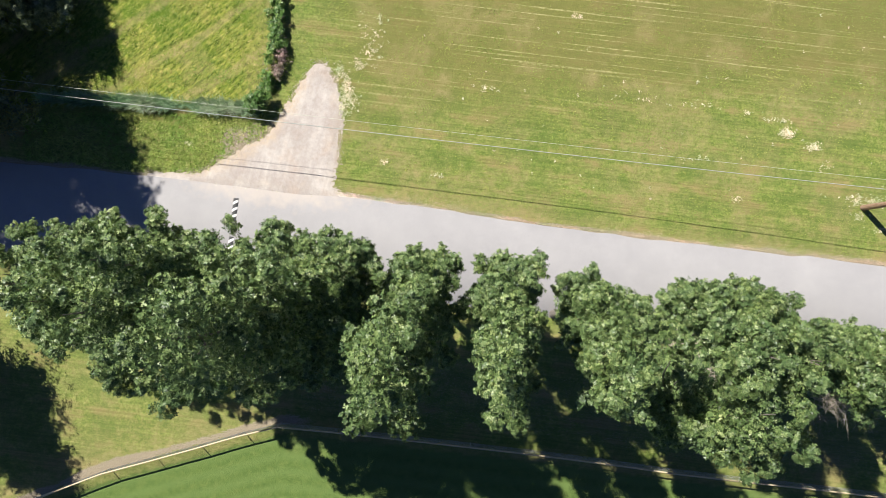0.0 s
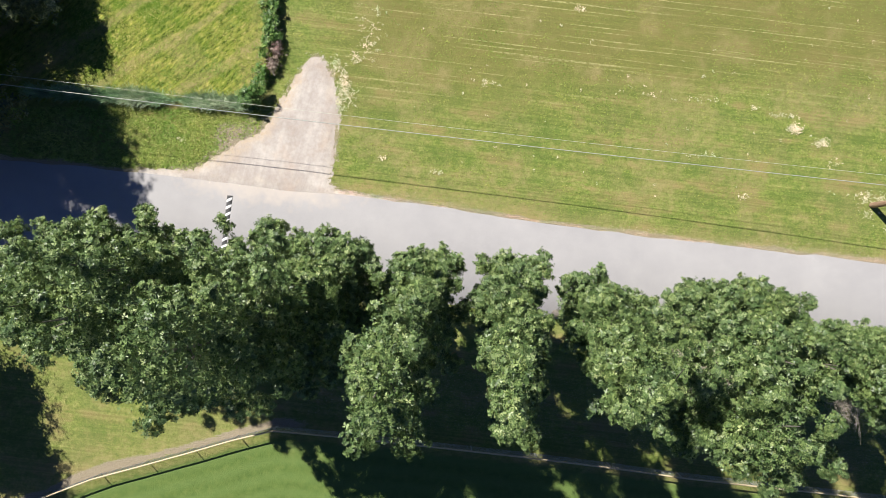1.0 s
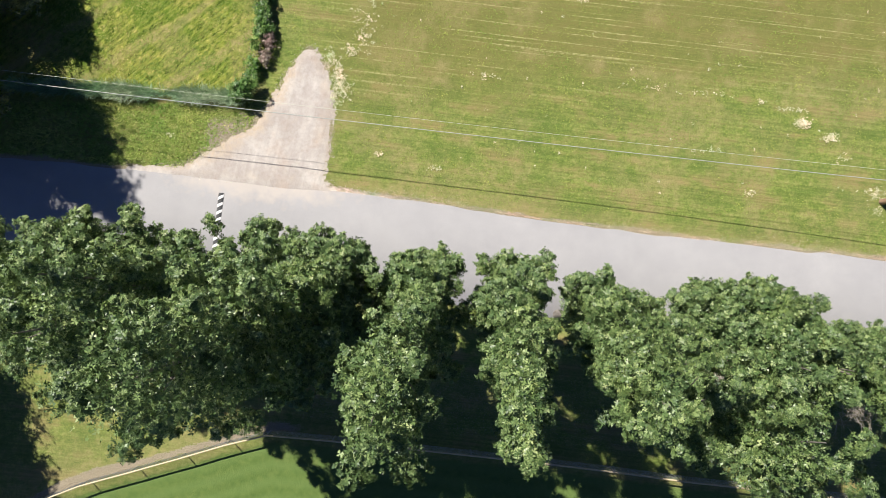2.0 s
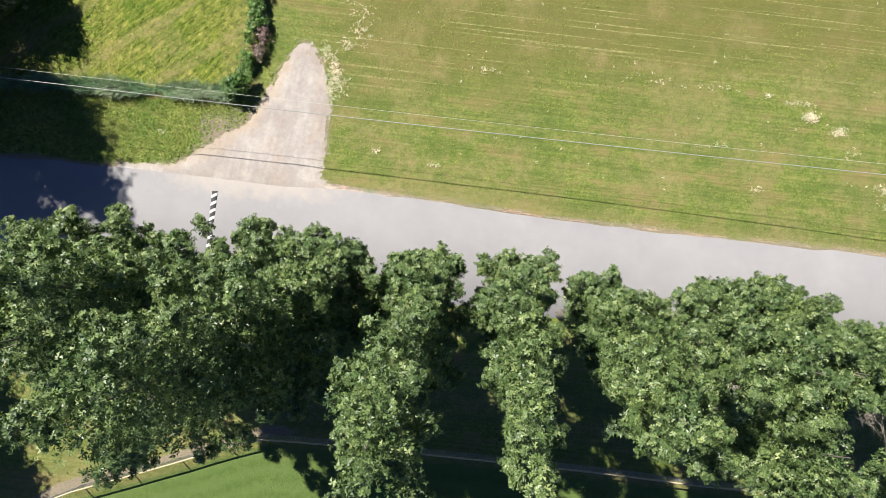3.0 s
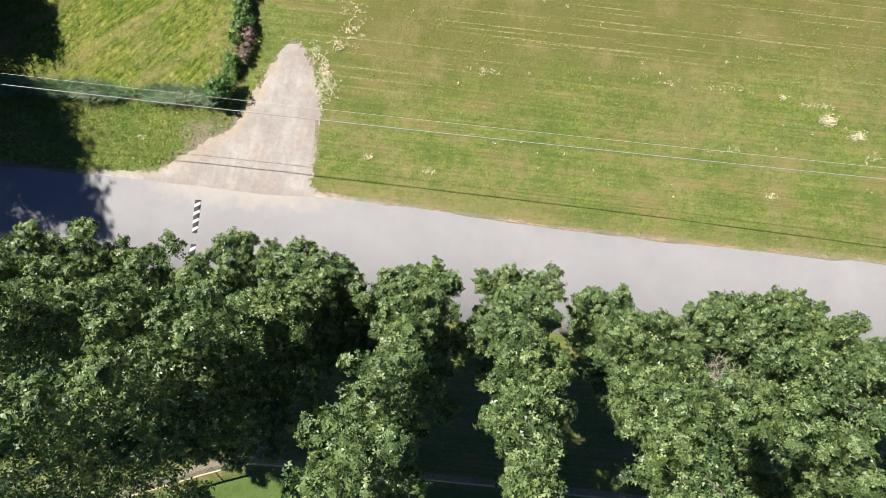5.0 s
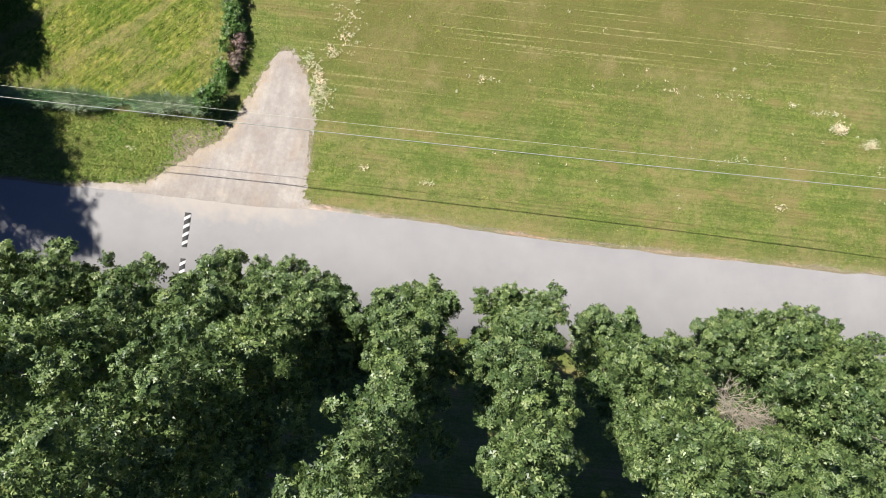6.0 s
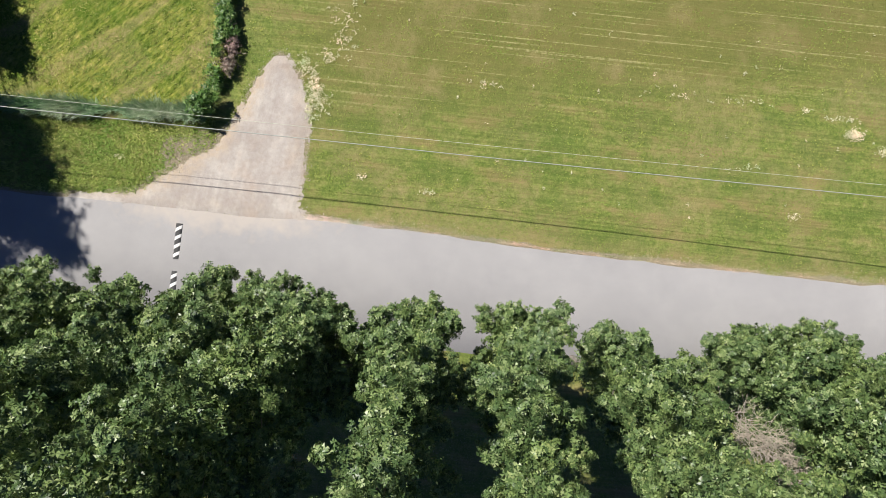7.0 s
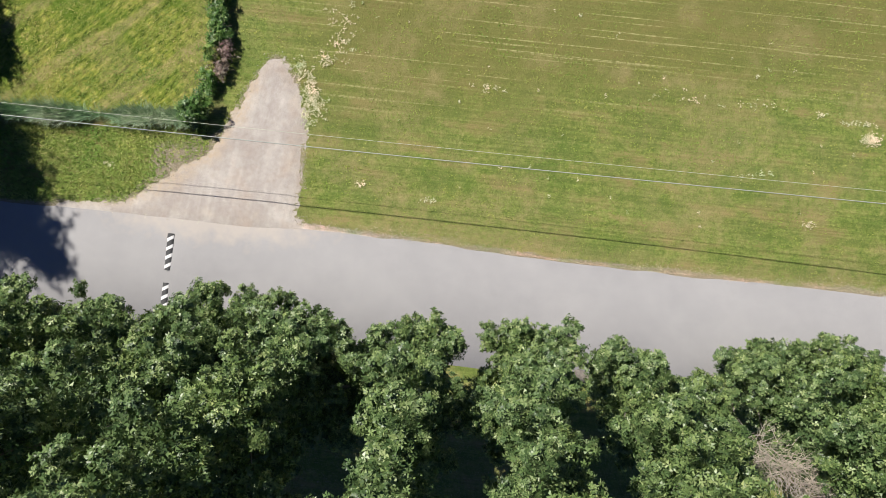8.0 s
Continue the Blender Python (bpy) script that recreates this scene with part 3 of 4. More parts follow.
def thin(z):
    """How much smaller the leaves and shoots are, towards the tops of the tall trees."""
    return np.interp(z, (12.0, 20.0, 29.0), (1.0, 0.77, 0.5))


def bough_leaves(c, out, size, density, leaf, seed, slim=0.5, core=0.1, fan=4, reach=1.0, fill=None, fine=None):
    """Boughs of leafy shoots that stand out from their middle, with gaps between, and sparser leaves inside."""
    r = np.random.default_rng(seed)
    small = np.ones(len(c)) if fine is None else fine
    shoots = (50 * size ** 2 / reach / small).astype(int) + 6
    k = np.repeat(np.arange(len(c)), shoots)
    m = len(k)
    d = r.normal(0, 1, (m, 3)) + out[k] * (1.0 if reach < 1.5 else 0.7) + np.array((0, 0, 0.35 if reach < 1.5 else 0.0))
    d /= np.linalg.norm(d, axis=1)[:, None]
    root = c[k] + d * (size[k] * 0.25)[:, None]
    way = d * np.array((1.0, 1.0, 1.2 if reach < 1.5 else 0.5)) + np.array((0, 0, 0.2))
    tip = root + way * (size[k] * reach * r.uniform(0.6 if fine is None else 0.75, 1.06, m))[:, None]
    share = np.repeat((np.broadcast_to(density, (len(c),)) * size ** 2 / shoots / small ** 2), shoots)
    number = np.maximum(2, (share * r.uniform(0.7, 1.3, m)).astype(int))
    q = np.repeat(np.arange(m), number)
    m = len(q)
    u = r.random(m) ** (0.75 if fine is None else 0.45)
    own = small[k][q]
    wide = (0.045 + leaf * 0.85) * own * np.sqrt(np.clip(1.12 - u, 0, 1))
    off = r.normal(0, 0.62, (m, 3)) * wide[:, None]
    p = root[q] + (tip - root)[q] * u[:, None] + off
    nrm = d[q] * 0.9 + off / wide[:, None] * 0.3 + np.array((0, 0, 0.3)) + r.normal(0, 0.22, (m, 3))
    s = leaf * own * r.uniform(0.7, 1.3, m)
    inner = int(m * core)
    kk = r.integers(0, len(c), inner)
    mid = np.array((0.5, 0.5, 1.0))
    pin = c[kk] * (mid + (1 - mid) * r.random((inner, 1))) + r.normal(0, 0.25, (inner, 3))
    if fill is not None:
        pin, inner = fill, len(fill)
    p, nrm, s = np.vstack((p, pin)), np.vstack((nrm, r.normal(0, 1, (inner, 3)) + np.array((0, 0, 0.7)))), np.concatenate((s, np.full(inner, leaf * 1.9) if fine is None else leaf * 1.5 * thin(pin[:, 2])))
    m = len(p)
    nrm /= np.linalg.norm(nrm, axis=1)[:, None]
    t = np.cross(nrm, r.normal(0, 1, (m, 3)))
    t /= np.linalg.norm(t, axis=1)[:, None] + 1e-9
    b = np.cross(nrm, t)
    verts, start = [p[:, None, :]], r.uniform(0, 6.28, m)
    for q in range(fan):
        a = start + 2 * math.pi * (q + r.uniform(-0.25, 0.25, m)) / fan
        w = t * np.cos(a)[:, None] + b * np.sin(a)[:, None]
        side = -t * np.sin(a)[:, None] + b * np.cos(a)[:, None]
        droop = nrm * r.uniform(-0.1, 0.55, m)[:, None]
        ln = (s * r.uniform(0.75, 1.25, m))[:, None]
        tip = p + (w + droop) * ln
        belly = p + (w * 0.45 + droop * 0.6) * ln
        verts += [(belly + side * ln * slim * 0.5)[:, None, :], tip[:, None, :], ]
    per = 1 + 2 * fan
    v = np.concatenate(verts, 1).reshape(-1, 3)
    o = np.arange(m) * per
    f = np.concatenate([np.stack((o, o + 1 + 2 * q, o + 2 + 2 * q), 1) for q in range(fan)])
    return v, f


def limbs(height, low, rx, ry, lean, seed, girth, count=16, masses=None, levels=None):
    r = np.random.default_rng(seed + 77)
    n = 9
    h = np.linspace(0, 0.93, n)
    lift = (h) ** 1.3
    trunk = np.stack((lean[0] * lift + 0.12 * np.sin(3 * h + seed), lean[1] * lift + 0.1 * np.sin(4 * h), h * height - 0.1), 1)
    if levels is not None:
        lev = np.array([(0.0, 0.0, 0.0, 0.0, 0.0), *levels])
        trunk[:, 0], trunk[:, 1] = np.interp(trunk[:, 2], lev[:, 0], lev[:, 1]), np.interp(trunk[:, 2], lev[:, 0], lev[:, 3])
    trunk[0, :2] = 0
    pieces = [tube(trunk, girth, 10, np.concatenate(([1.5], np.linspace(1.0, 0.16, n - 1))))]
    for x, y, z, rad in masses or ():
        root_z = max(low * 0.7, z - 1.3 * math.hypot(x, y) - 0.8)
        root = np.array([np.interp(root_z / height, h, trunk[:, q]) for q in range(3)])
        end = root + (np.array((x, y, z - 0.2 * rad)) - root) * 0.6
        bend = root * 0.45 + end * 0.55 - np.array((0, 0, 0.35))
        pieces.append(tube([root, bend, end], girth * 0.26, 5, (1.0, 0.6, 0.25)))
    for k in range(0 if masses else count):
        a, g = r.uniform(0, 2 * math.pi), r.uniform(low / height * 0.8, 0.82)
        root = np.array([np.interp(g, h, trunk[:, q]) for q in range(3)])
        reach = r.uniform(0.3, 0.6) * (1 - 0.6 * g)
        end = root + np.array((math.cos(a) * rx * reach, math.sin(a) * ry * reach, height * r.uniform(0.02, 0.08)))
        bend = (root + end) / 2 + np.array((math.cos(a) * 0.3, math.sin(a) * 0.3, -0.3))
        pieces.append(tube([root, bend, end], girth * 0.4 * (1 - 0.7 * g), 5, (1.0, 0.6, 0.2)))
    return merge(pieces)


def tree(name, x, y, height, rx, ry, low, seed, lean=(0, 0), n=250, density=700, size=0.078, leaf=None, peak=0.3, tip=0.12, girth=0.2, slim=1.1, core=0.08, box=0.55, ragged=1.0, reach=1.0, masses=None, levels=None, **tags):
    base = holder(name, (x, y, 0), **tags)
    v, f = limbs(height * 0.93, low, rx, ry, lean, seed, girth, masses=masses, levels=levels)
    raw("trunk", v, f, BARK, base, smooth=True)
    if masses:
        c, out, s, weight, fill = mass_lobes(masses, levels, seed)
        density = density * weight
    else:
        fill = None
        c, out, s = crown_lobes(height, low, rx, ry, lean, n, seed, peak, tip, box, ragged)
    v, f = bough_leaves(c, out, s, density, size, seed, slim, core, reach=reach, fill=fill, fine=thin(c[:, 2]) if masses else None)
    raw("crown", v, f, leaf or LEAF, base)
    return base


def beside(p, a, b):
    """How far a point lies from the line between two others."""
    t = min(1.0, max(0.0, float(np.dot(np.array(p) - a, b - a) / np.dot(b - a, b - a))))
    return float(np.linalg.norm((np.array(p) - a - (b - a) * t) * np.array((1, 1, 0.5))))


BARE_SIDE = ((10.5, -3.3, 10.2), (13.6, -5.4, 10.4))
BARE_TOP = ((17.9, -5.6, 8.8), (20.6, -6.3, 9.0))
ROW_LABEL = dict(category="tree", group="row of roadside trees")
row_trees = []


def row_tree(label, *levels, extra=(), dense=1400, dead=None):
    """A tree of the row: its crown's levels (height, middle x, half width, middle y, half depth), and single boughs that stand out."""
    seed = 11 + len(row_trees)
    x, y, top = levels[0][1], levels[0][3] - 0.5, levels[-1]
    own = [(z, mx - x, hx, my - y, hy) for z, mx, hx, my, hy in levels]
    masses = crown_masses(own, seed) + [(bx - x, by - y, bz, rad) for bx, by, bz, rad in extra]
    if dead:                                   # no leaves over the bare side
        a, b = [np.array(q) - np.array((x, y, 0)) for q in dead]
        masses = [m for m in masses if beside(m[:3], a, b) > 0.45 + 0.5 * m[3] or m[2] < min(a[2], b[2]) - 1.5]
    row_trees.append(tree("roadside_tree", x, y, top[0], 1.5, 2.0, levels[0][0], seed, (top[1] - x, top[3] - y), density=dense, size=0.088, masses=masses, levels=own, label=label, **ROW_LABEL))


row_tree("leafy tree in the shade of evergreens beside the road",
         (5, -19.6, 1.6, 0.0, 2.8), (8, -19.6, 1.8, -0.7, 3.6), (11, -19.4, 1.4, -0.2, 2.6), (13.5, -19.2, 0.1, -0.2, 0.2), dense=900)
row_tree("leafy tree at the shaded end of the roadside row",
         (5, -16.3, 1.6, -0.2, 2.8), (9, -16.4, 1.8, -0.4, 3.2), (13, -16.3, 1.6, -0.4, 3.0), (16, -16.0, 1.0, -0.5, 1.8), (18, -16.0, 0.1, -0.5, 0.2))
row_tree("tall leafy tree closing the row beside the road",
         (5, -13.4, 1.4, -0.6, 2.6), (9, -13.5, 1.7, -1.0, 3.7), (13, -13.4, 1.7, -1.25, 4.0), (17, -13.2, 1.5, -1.1, 3.0), (21, -13.0, 0.8, -0.9, 1.4), (23, -13.0, 0.1, -0.9, 0.2),
         extra=((-12.2, 2.4, 13.1, 0.7), (-13.3, -4.6, 13.0, 0.8), (-14.2, -4.2, 12.4, 0.8), (-12.2, -4.7, 13.0, 0.8)))
row_tree("leafy tree near the end of the roadside row",
         (5, -10.6, 1.4, -0.6, 2.5), (9, -10.8, 1.7, -1.3, 3.6), (13, -10.8, 1.7, -1.5, 3.9), (17, -10.6, 1.6, -1.4, 3.3), (20, -10.4, 1.4, -1.2, 2.5), (23, -10.4, 1.0, -1.2, 1.4), (25.3, -10.4, 0.1, -1.3, 0.2),
         extra=((-10.6, -4.8, 13.4, 0.8), (-9.2, -4.5, 14.6, 0.8)))
row_tree("tall leafy tree of the row with a broad crown",
         (5, -8.0, 1.4, 0.0, 2.0), (10, -7.9, 1.5, -0.5, 3.1), (14, -7.7, 1.5, -1.1, 3.3), (18, -7.9, 1.45, -0.8, 2.5), (22, -8.1, 1.25, -0.1, 1.7), (25, -8.2, 1.05, 0.2, 1.3), (28.3, -8.4, 0.1, 0.4, 0.2),
         extra=((-7.5, 2.0, 10.3, 0.7),))
row_tree("tallest deep green tree of the roadside row",
         (6, -5.0, 1.6, -0.6, 1.9), (10, -4.8, 1.9, -1.0, 3.0), (14, -4.9, 1.9, -1.3, 3.2), (18, -5.1, 1.7, -1.3, 2.9), (22, -5.3, 1.6, -1.4, 2.4), (26, -5.3, 1.5, -1.5, 2.1), (29, -5.3, 1.2, -1.3, 1.6), (30.9, -5.4, 0.6, -1.1, 0.8), (31.8, -5.4, 0.1, -1.1, 0.2),
         extra=((-3.4, 0.3, 9.3, 0.75), (-4.0, 0.9, 9.8, 0.7), (-4.9, 1.2, 10.2, 0.7)))
row_tree("low slim leafy tree in the shade between taller ones",
         (3, -3.2, 1.1, -2.0, 2.2), (7, -3.0, 1.4, -1.7, 2.6), (9.5, -3.1, 1.25, -1.2, 2.1), (11.3, -3.3, 0.6, -0.9, 1.0), (12.4, -3.4, 0.1, -1.0, 0.2))
row_tree("narrow leafy tree beside a gap in the row",
         (6.5, -0.6, 1.5, -1.2, 1.9), (10, -0.7, 1.95, -1.1, 2.4), (14, -0.75, 1.7, -1.3, 2.4), (20, -1.0, 1.15, -1.7, 2.4), (24, -1.35, 1.25, -2.2, 2.2), (28, -1.45, 1.15, -2.2, 1.35), (29.6, -1.6, 0.75, -2.1, 0.7), (30.6, -1.4, 0.1, -2.1, 0.2),
         extra=((-2.0, 0.3, 10.2, 0.75), (-1.2, 0.6, 10.0, 0.75), (-0.3, 0.65, 9.8, 0.75), (0.45, 0.5, 9.4, 0.7)))
row_tree("narrow tall leafy tree beside a gap in the row",
         (7, 3.1, 1.5, -1.2, 1.9), (10, 3.05, 2.05, -1.25, 2.3), (14, 2.75, 1.8, -1.6, 2.5), (18, 2.3, 1.35, -2.4, 2.9), (22, 1.9, 1.1, -2.6, 2.6), (25, 1.6, 0.95, -2.4, 1.8), (29, 1.05, 0.6, -1.9, 0.7), (31.2, 0.9, 0.1, -1.9, 0.1),
         extra=((1.9, 0.35, 9.6, 0.7), (2.7, 0.55, 9.8, 0.75), (3.5, 0.5, 9.8, 0.75), (4.3, 0.3, 9.6, 0.75)))
row_tree("slender leafy tree in the roadside row",
         (6, 6.8, 1.2, -2.0, 1.9), (10, 6.95, 1.45, -2.1, 2.4), (14, 6.65, 1.45, -2.4, 2.6), (18, 5.95, 1.35, -2.8, 2.4), (22, 5.2, 1.3, -3.0, 1.9), (25, 4.7, 0.9, -2.7, 1.2), (28, 4.2, 0.1, -2.2, 0.2),
         extra=((4.8, -1.0, 25.2, 0.65), (5.3, -1.3, 24.6, 0.7), (5.7, -0.45, 9.4, 0.7), (6.6, -0.4, 9.2, 0.75), (7.2, -1.0, 9.0, 0.7)))
row_tree("leafy tree with bare brushwood on one side of its crown",
         (5, 9.8, 1.3, -3.0, 1.9), (9, 9.6, 1.4, -3.0, 2.0), (13, 8.5, 1.3, -3.7, 2.0), (17, 8.1, 1.35, -4.3, 2.0), (21, 8.4, 1.5, -4.4, 1.9), (24, 9.1, 1.1, -3.9, 1.3), (26, 9.0, 0.1, -3.6, 0.2),
         extra=((9.6, -5.5, 21.0, 0.9), (6.9, -1.9, 21.9, 0.7), (7.6, -2.3, 22.4, 0.8), (8.3, -2.8, 22.8, 0.8), (7.2, -2.7, 22.0, 0.75), (8.6, -1.5, 9.6, 0.75), (9.5, -1.7, 9.2, 0.75)), dead=BARE_SIDE)
row_tree("broad low leafy tree beside bare brushwood",
         (3, 13.4, 1.4, -2.3, 2.0), (6, 13.5, 1.9, -2.4, 2.7), (9, 13.1, 1.9, -3.2, 2.6), (12, 13.1, 1.6, -3.3, 2.6), (15, 12.6, 1.4, -3.1, 2.3), (17.5, 12.4, 0.8, -3.2, 1.0), (18.5, 12.4, 0.1, -3.2, 0.2),
         extra=((13.2, -0.6, 5.4, 0.45), (12.6, -0.9, 5.6, 0.75), (13.9, -0.7, 5.6, 0.8)), dead=BARE_SIDE)
row_tree("broad leafy tree in the roadside row",
         (3, 16.2, 1.4, -2.4, 2.0), (6, 16.3, 1.7, -2.4, 2.7), (9, 16.0, 1.7, -3.0, 2.8), (12, 15.4, 1.6, -3.6, 2.6), (15, 15.0, 1.2, -3.6, 1.8), (17, 14.8, 0.1, -3.6, 0.2),
         extra=((15.2, -0.7, 5.6, 0.8), (16.4, -0.8, 5.6, 0.8), (17.3, -1.3, 5.6, 0.7)), dead=BARE_TOP)
for x in (19.4, 22.8, 26.2):
    row_tree("broad leafy tree in the roadside row",
             (3, x, 1.6, -4.0 - 0.1 * (x - 19.4), 1.9), (7, x, 2.0, -4.0 - 0.1 * (x - 19.4), 2.1), (11, x - 0.5, 1.9, -4.4 - 0.1 * (x - 19.4), 2.4), (14, x - 1.0, 1.4, -4.6 - 0.1 * (x - 19.4), 1.9), (16, x - 1.3, 0.1, -4.6 - 0.1 * (x - 19.4), 0.2), dense=900, dead=BARE_TOP)


def bare_twigs(owner, start, end, count, spread, seed):
    """Bare branches, forked and tangled, that lie along the dead side of a crown."""
    r = np.random.default_rng(seed)
    start, end = np.array(start) - np.array(owner.location), np.array(end) - np.array(owner.location)
    way = (end - start) / np.linalg.norm(end - start)
    pieces = []
    for k in range(count):
        a = start + (end - start) * r.uniform(-0.1, 0.85) + r.normal(0, spread, 3) * np.array((1.0, 1.0, 0.5))
        w = way * r.uniform(-0.2, 0.9) + np.array((r.normal(0, 0.45), r.normal(0, 0.45), r.uniform(-0.2, 0.6)))
        b = a + w * r.uniform(0.3, 1.4)
        mid = (a + b) / 2 + r.normal(0, 0.13, 3)
        pieces.append(tube([a, mid, b], r.uniform(0.006, 0.017), 4, (1.0, 0.7, 0.3)))
        for q in range(3):
            c = mid + (b - mid) * r.uniform(0.0, 0.7)
            pieces.append(tube([c, c + (w + r.normal(0, 0.55, 3)) * r.uniform(0.15, 0.45)], 0.007, 3, (1.0, 0.4)))
    v, f = merge(pieces)
    tagged(raw("brushwood", v, f, TWIG, owner, "tangle of bare pale grey-brown branches"), kind="stuff")


bare_twigs(row_trees[10], *BARE_SIDE, 300, 0.29, 5)
bare_twigs(row_trees[13], *BARE_TOP, 220, 0.3, 6)

EVERGREEN = dict(leaf=DARK_LEAF, peak=0.1, tip=0.04, girth=0.3, slim=0.75, size=0.24, density=190, core=0.7, box=1.0, ragged=3.0, reach=2.9, category="tree")
tree("evergreen_tree", -29.9, 15.8, 21.0, 5.0, 5.0, 1.2, 51, n=200, label="dark spreading evergreen tree beside the meadow", **EVERGREEN)
tree("evergreen_tree", -31.3, 10.2, 19.0, 5.0, 5.0, 1.2, 52, n=200, label="dark spreading evergreen tree beside the road", **EVERGREEN)
tree("evergreen_tree", -24.9, 17.2, 8.0, 2.7, 2.9, 0.5, 54, n=110, label="low spreading grey-green evergreen beside the meadow", **dict(EVERGREEN, leaf=GREY_LEAF, size=0.16, density=330, reach=2.2, core=0.6, girth=0.14))
tree("evergreen_tree", -31.0, -4.6, 15.0, 4.2, 4.2, 1.2, 53, n=130, label="dark evergreen tree on the lawn beside the fence", **EVERGREEN)

# ---------------------------------------------------------------- fence of the ball field
def build_fence():
    fence = holder("chain_link_fence", (0, 0, 0), label="low chain-link fence with a pale yellow cap and steel posts", category="fence")
    H = 1.22
    pv, pf = tube([(0, 0, -0.1), (0, 0, H - 0.02)], 0.03, 8)
    post = raw("post", pv, pf, STEEL, fence, smooth=True)
    for k, (x, y) in enumerate(FENCE):
        ob = post if k == 0 else new("post", post.data)
        ob.parent, ob.location = fence, (x, y, 0)
    for (ax, ay), (bx, by) in zip(FENCE, FENCE[1:]):
        a, b = np.array((ax, ay, H)), np.array((bx, by, H))
        w = (b - a) / np.linalg.norm(b - a)
        rv, rf = tube([a - w * 0.02, a + (b - a) / 2 - np.array((0, 0, 0.012)), b + w * 0.02], 0.046, 10)
        raw("cap", rv, rf, CAP, fence, smooth=True)
        length, pieces = np.linalg.norm(b - a), []
        side = np.array((-w[1], w[0], 0)) * 0.004
        up = np.array((0, 0, 1.0))
        for lean in (-1, 1):
            for s in np.arange(-H, length + H, 0.085):
                s0, s1 = (s, s + H) if lean > 0 else (s + H, s)
                z0, z1 = 0.02, H - 0.06
                lo, hi = 0.0, 1.0
                d = s1 - s0
                for bound, sign in ((0.0, 1), (length, -1)):
                    t = (bound - s0) / d
                    if (sign > 0) == (d > 0):
                        lo = max(lo, t)
                    else:
                        hi = min(hi, t)
                if hi - lo < 0.02:
                    continue
                p = a * (1, 1, 0) + w * (s0 + d * lo) + up * (z0 + (z1 - z0) * lo) + side * lean
                q = a * (1, 1, 0) + w * (s0 + d * hi) + up * (z0 + (z1 - z0) * hi) + side * lean
                pieces.append(tube([p, q], 0.0026, 3))
        v, f = merge(pieces)
        raw("wire_mesh", v, f, STEEL, fence)


build_fence()

# ---------------------------------------------------------------- pole and cables
def build_pole(x, y, label):
    pole = holder("utility_pole", (x, y, 0), label=label, category="utility pole")
    v, f = tube([(0, 0, -0.2), (0, 0, 2), (0, 0, 6), (0, 0, 9.6)], 0.17, 14, (1.05, 1.0, 0.85, 0.7))
    raw("shaft", v, f, POLE_WOOD, pole, smooth=True)
    bm = bmesh.new()
    bmesh.ops.create_cone(bm, cap_ends=True, segments=14, radius1=0.125, radius2=0.03, depth=0.08, matrix=Matrix.Translation((0, 0, 9.63)))
    part("top", bm, POLE_WOOD, pole)
    for z, reach in ((5.19, 0.32), (5.36, 0.82)):
        bm = bmesh.new()
        bmesh.ops.create_cube(bm, size=1.0, matrix=Matrix.Translation((0, reach / 2, z)) @ Matrix.Diagonal((0.08, reach, 0.06, 1)))
        part("bracket", bm, STEEL, pole)
    return pole


POLE_A, POLE_B = (25.9, 4.15), (-47.0, 12.35)
build_pole(*POLE_A, "weathered brown wooden utility pole on the field edge")
build_pole(*POLE_B, "brown wooden utility pole beside the road")


def build_cable(name, y_off, z, radius, mat, label):
    t = np.linspace(0, 1, 60)
    x = POLE_A[0] + (POLE_B[0] - POLE_A[0]) * t
    y = POLE_A[1] + (POLE_B[1] - POLE_A[1]) * t + y_off
    sag = -1.15 * 4 * t * (1 - t)
    v, f = tube(np.stack((x, y, z + sag), 1), radius, 6)
    return tagged(raw(name, v, f, mat, smooth=True), label, "cable")


build_cable("overhead_cable", 0.3, 5.25, 0.019, CABLE, "thick pale grey overhead cable between wooden poles")
build_cable("overhead_cable", 0.8, 5.4, 0.0085, THIN_CABLE, "thin overhead cable strung above the field edge")

# ---------------------------------------------------------------- speed bumps
def build_bump():
    """A rounded rubber ramp with white slanting bars."""
    length, width, height, n = 1.78, 0.32, 0.055, 9
    thing = holder("speed_bump", label="black rubber speed bump with slanting white bars on asphalt", category="speed bump", group="speed bumps")
    prof = [(-width / 2 + width * k / (n - 1), height * math.sin(math.pi * k / (n - 1)) ** 0.7) for k in range(n)]

    def skin(lo, hi, slant, lift, mat, name):
        bm = bmesh.new()
        rows = []
        for y0, in ((lo,), (hi,)):
            rows.append([bm.verts.new((u, min(length / 2, max(-length / 2, y0 + slant * u)), h + lift)) for u, h in prof])
        for a, b, c, d in zip(rows[0], rows[0][1:], rows[1][1:], rows[1]):
            bm.faces.new((a, b, c, d))
        for row in rows:
            feet = [bm.verts.new((row[0].co.x, row[0].co.y, -0.01)), bm.verts.new((row[-1].co.x, row[-1].co.y, -0.01))]
            bm.faces.new([feet[0], *row, feet[1]])
        bmesh.ops.recalc_face_normals(bm, faces=bm.faces)
        return part(name, bm, mat, thing)

    skin(-length / 2, length / 2, 0.0, 0.0, RUBBER, "body")
    for k in range(4):
        mid = -0.66 + 0.435 * k
        skin(mid - 0.085, mid + 0.085, 0.62, 0.005, WHITE_PAINT, "white_bar")
    return thing


def on_road(x, y):
    d = abs((north_at(x) - y) / (ROAD_WIDTH / 2) - 1)
    return float(0.075 - 0.055 * d)


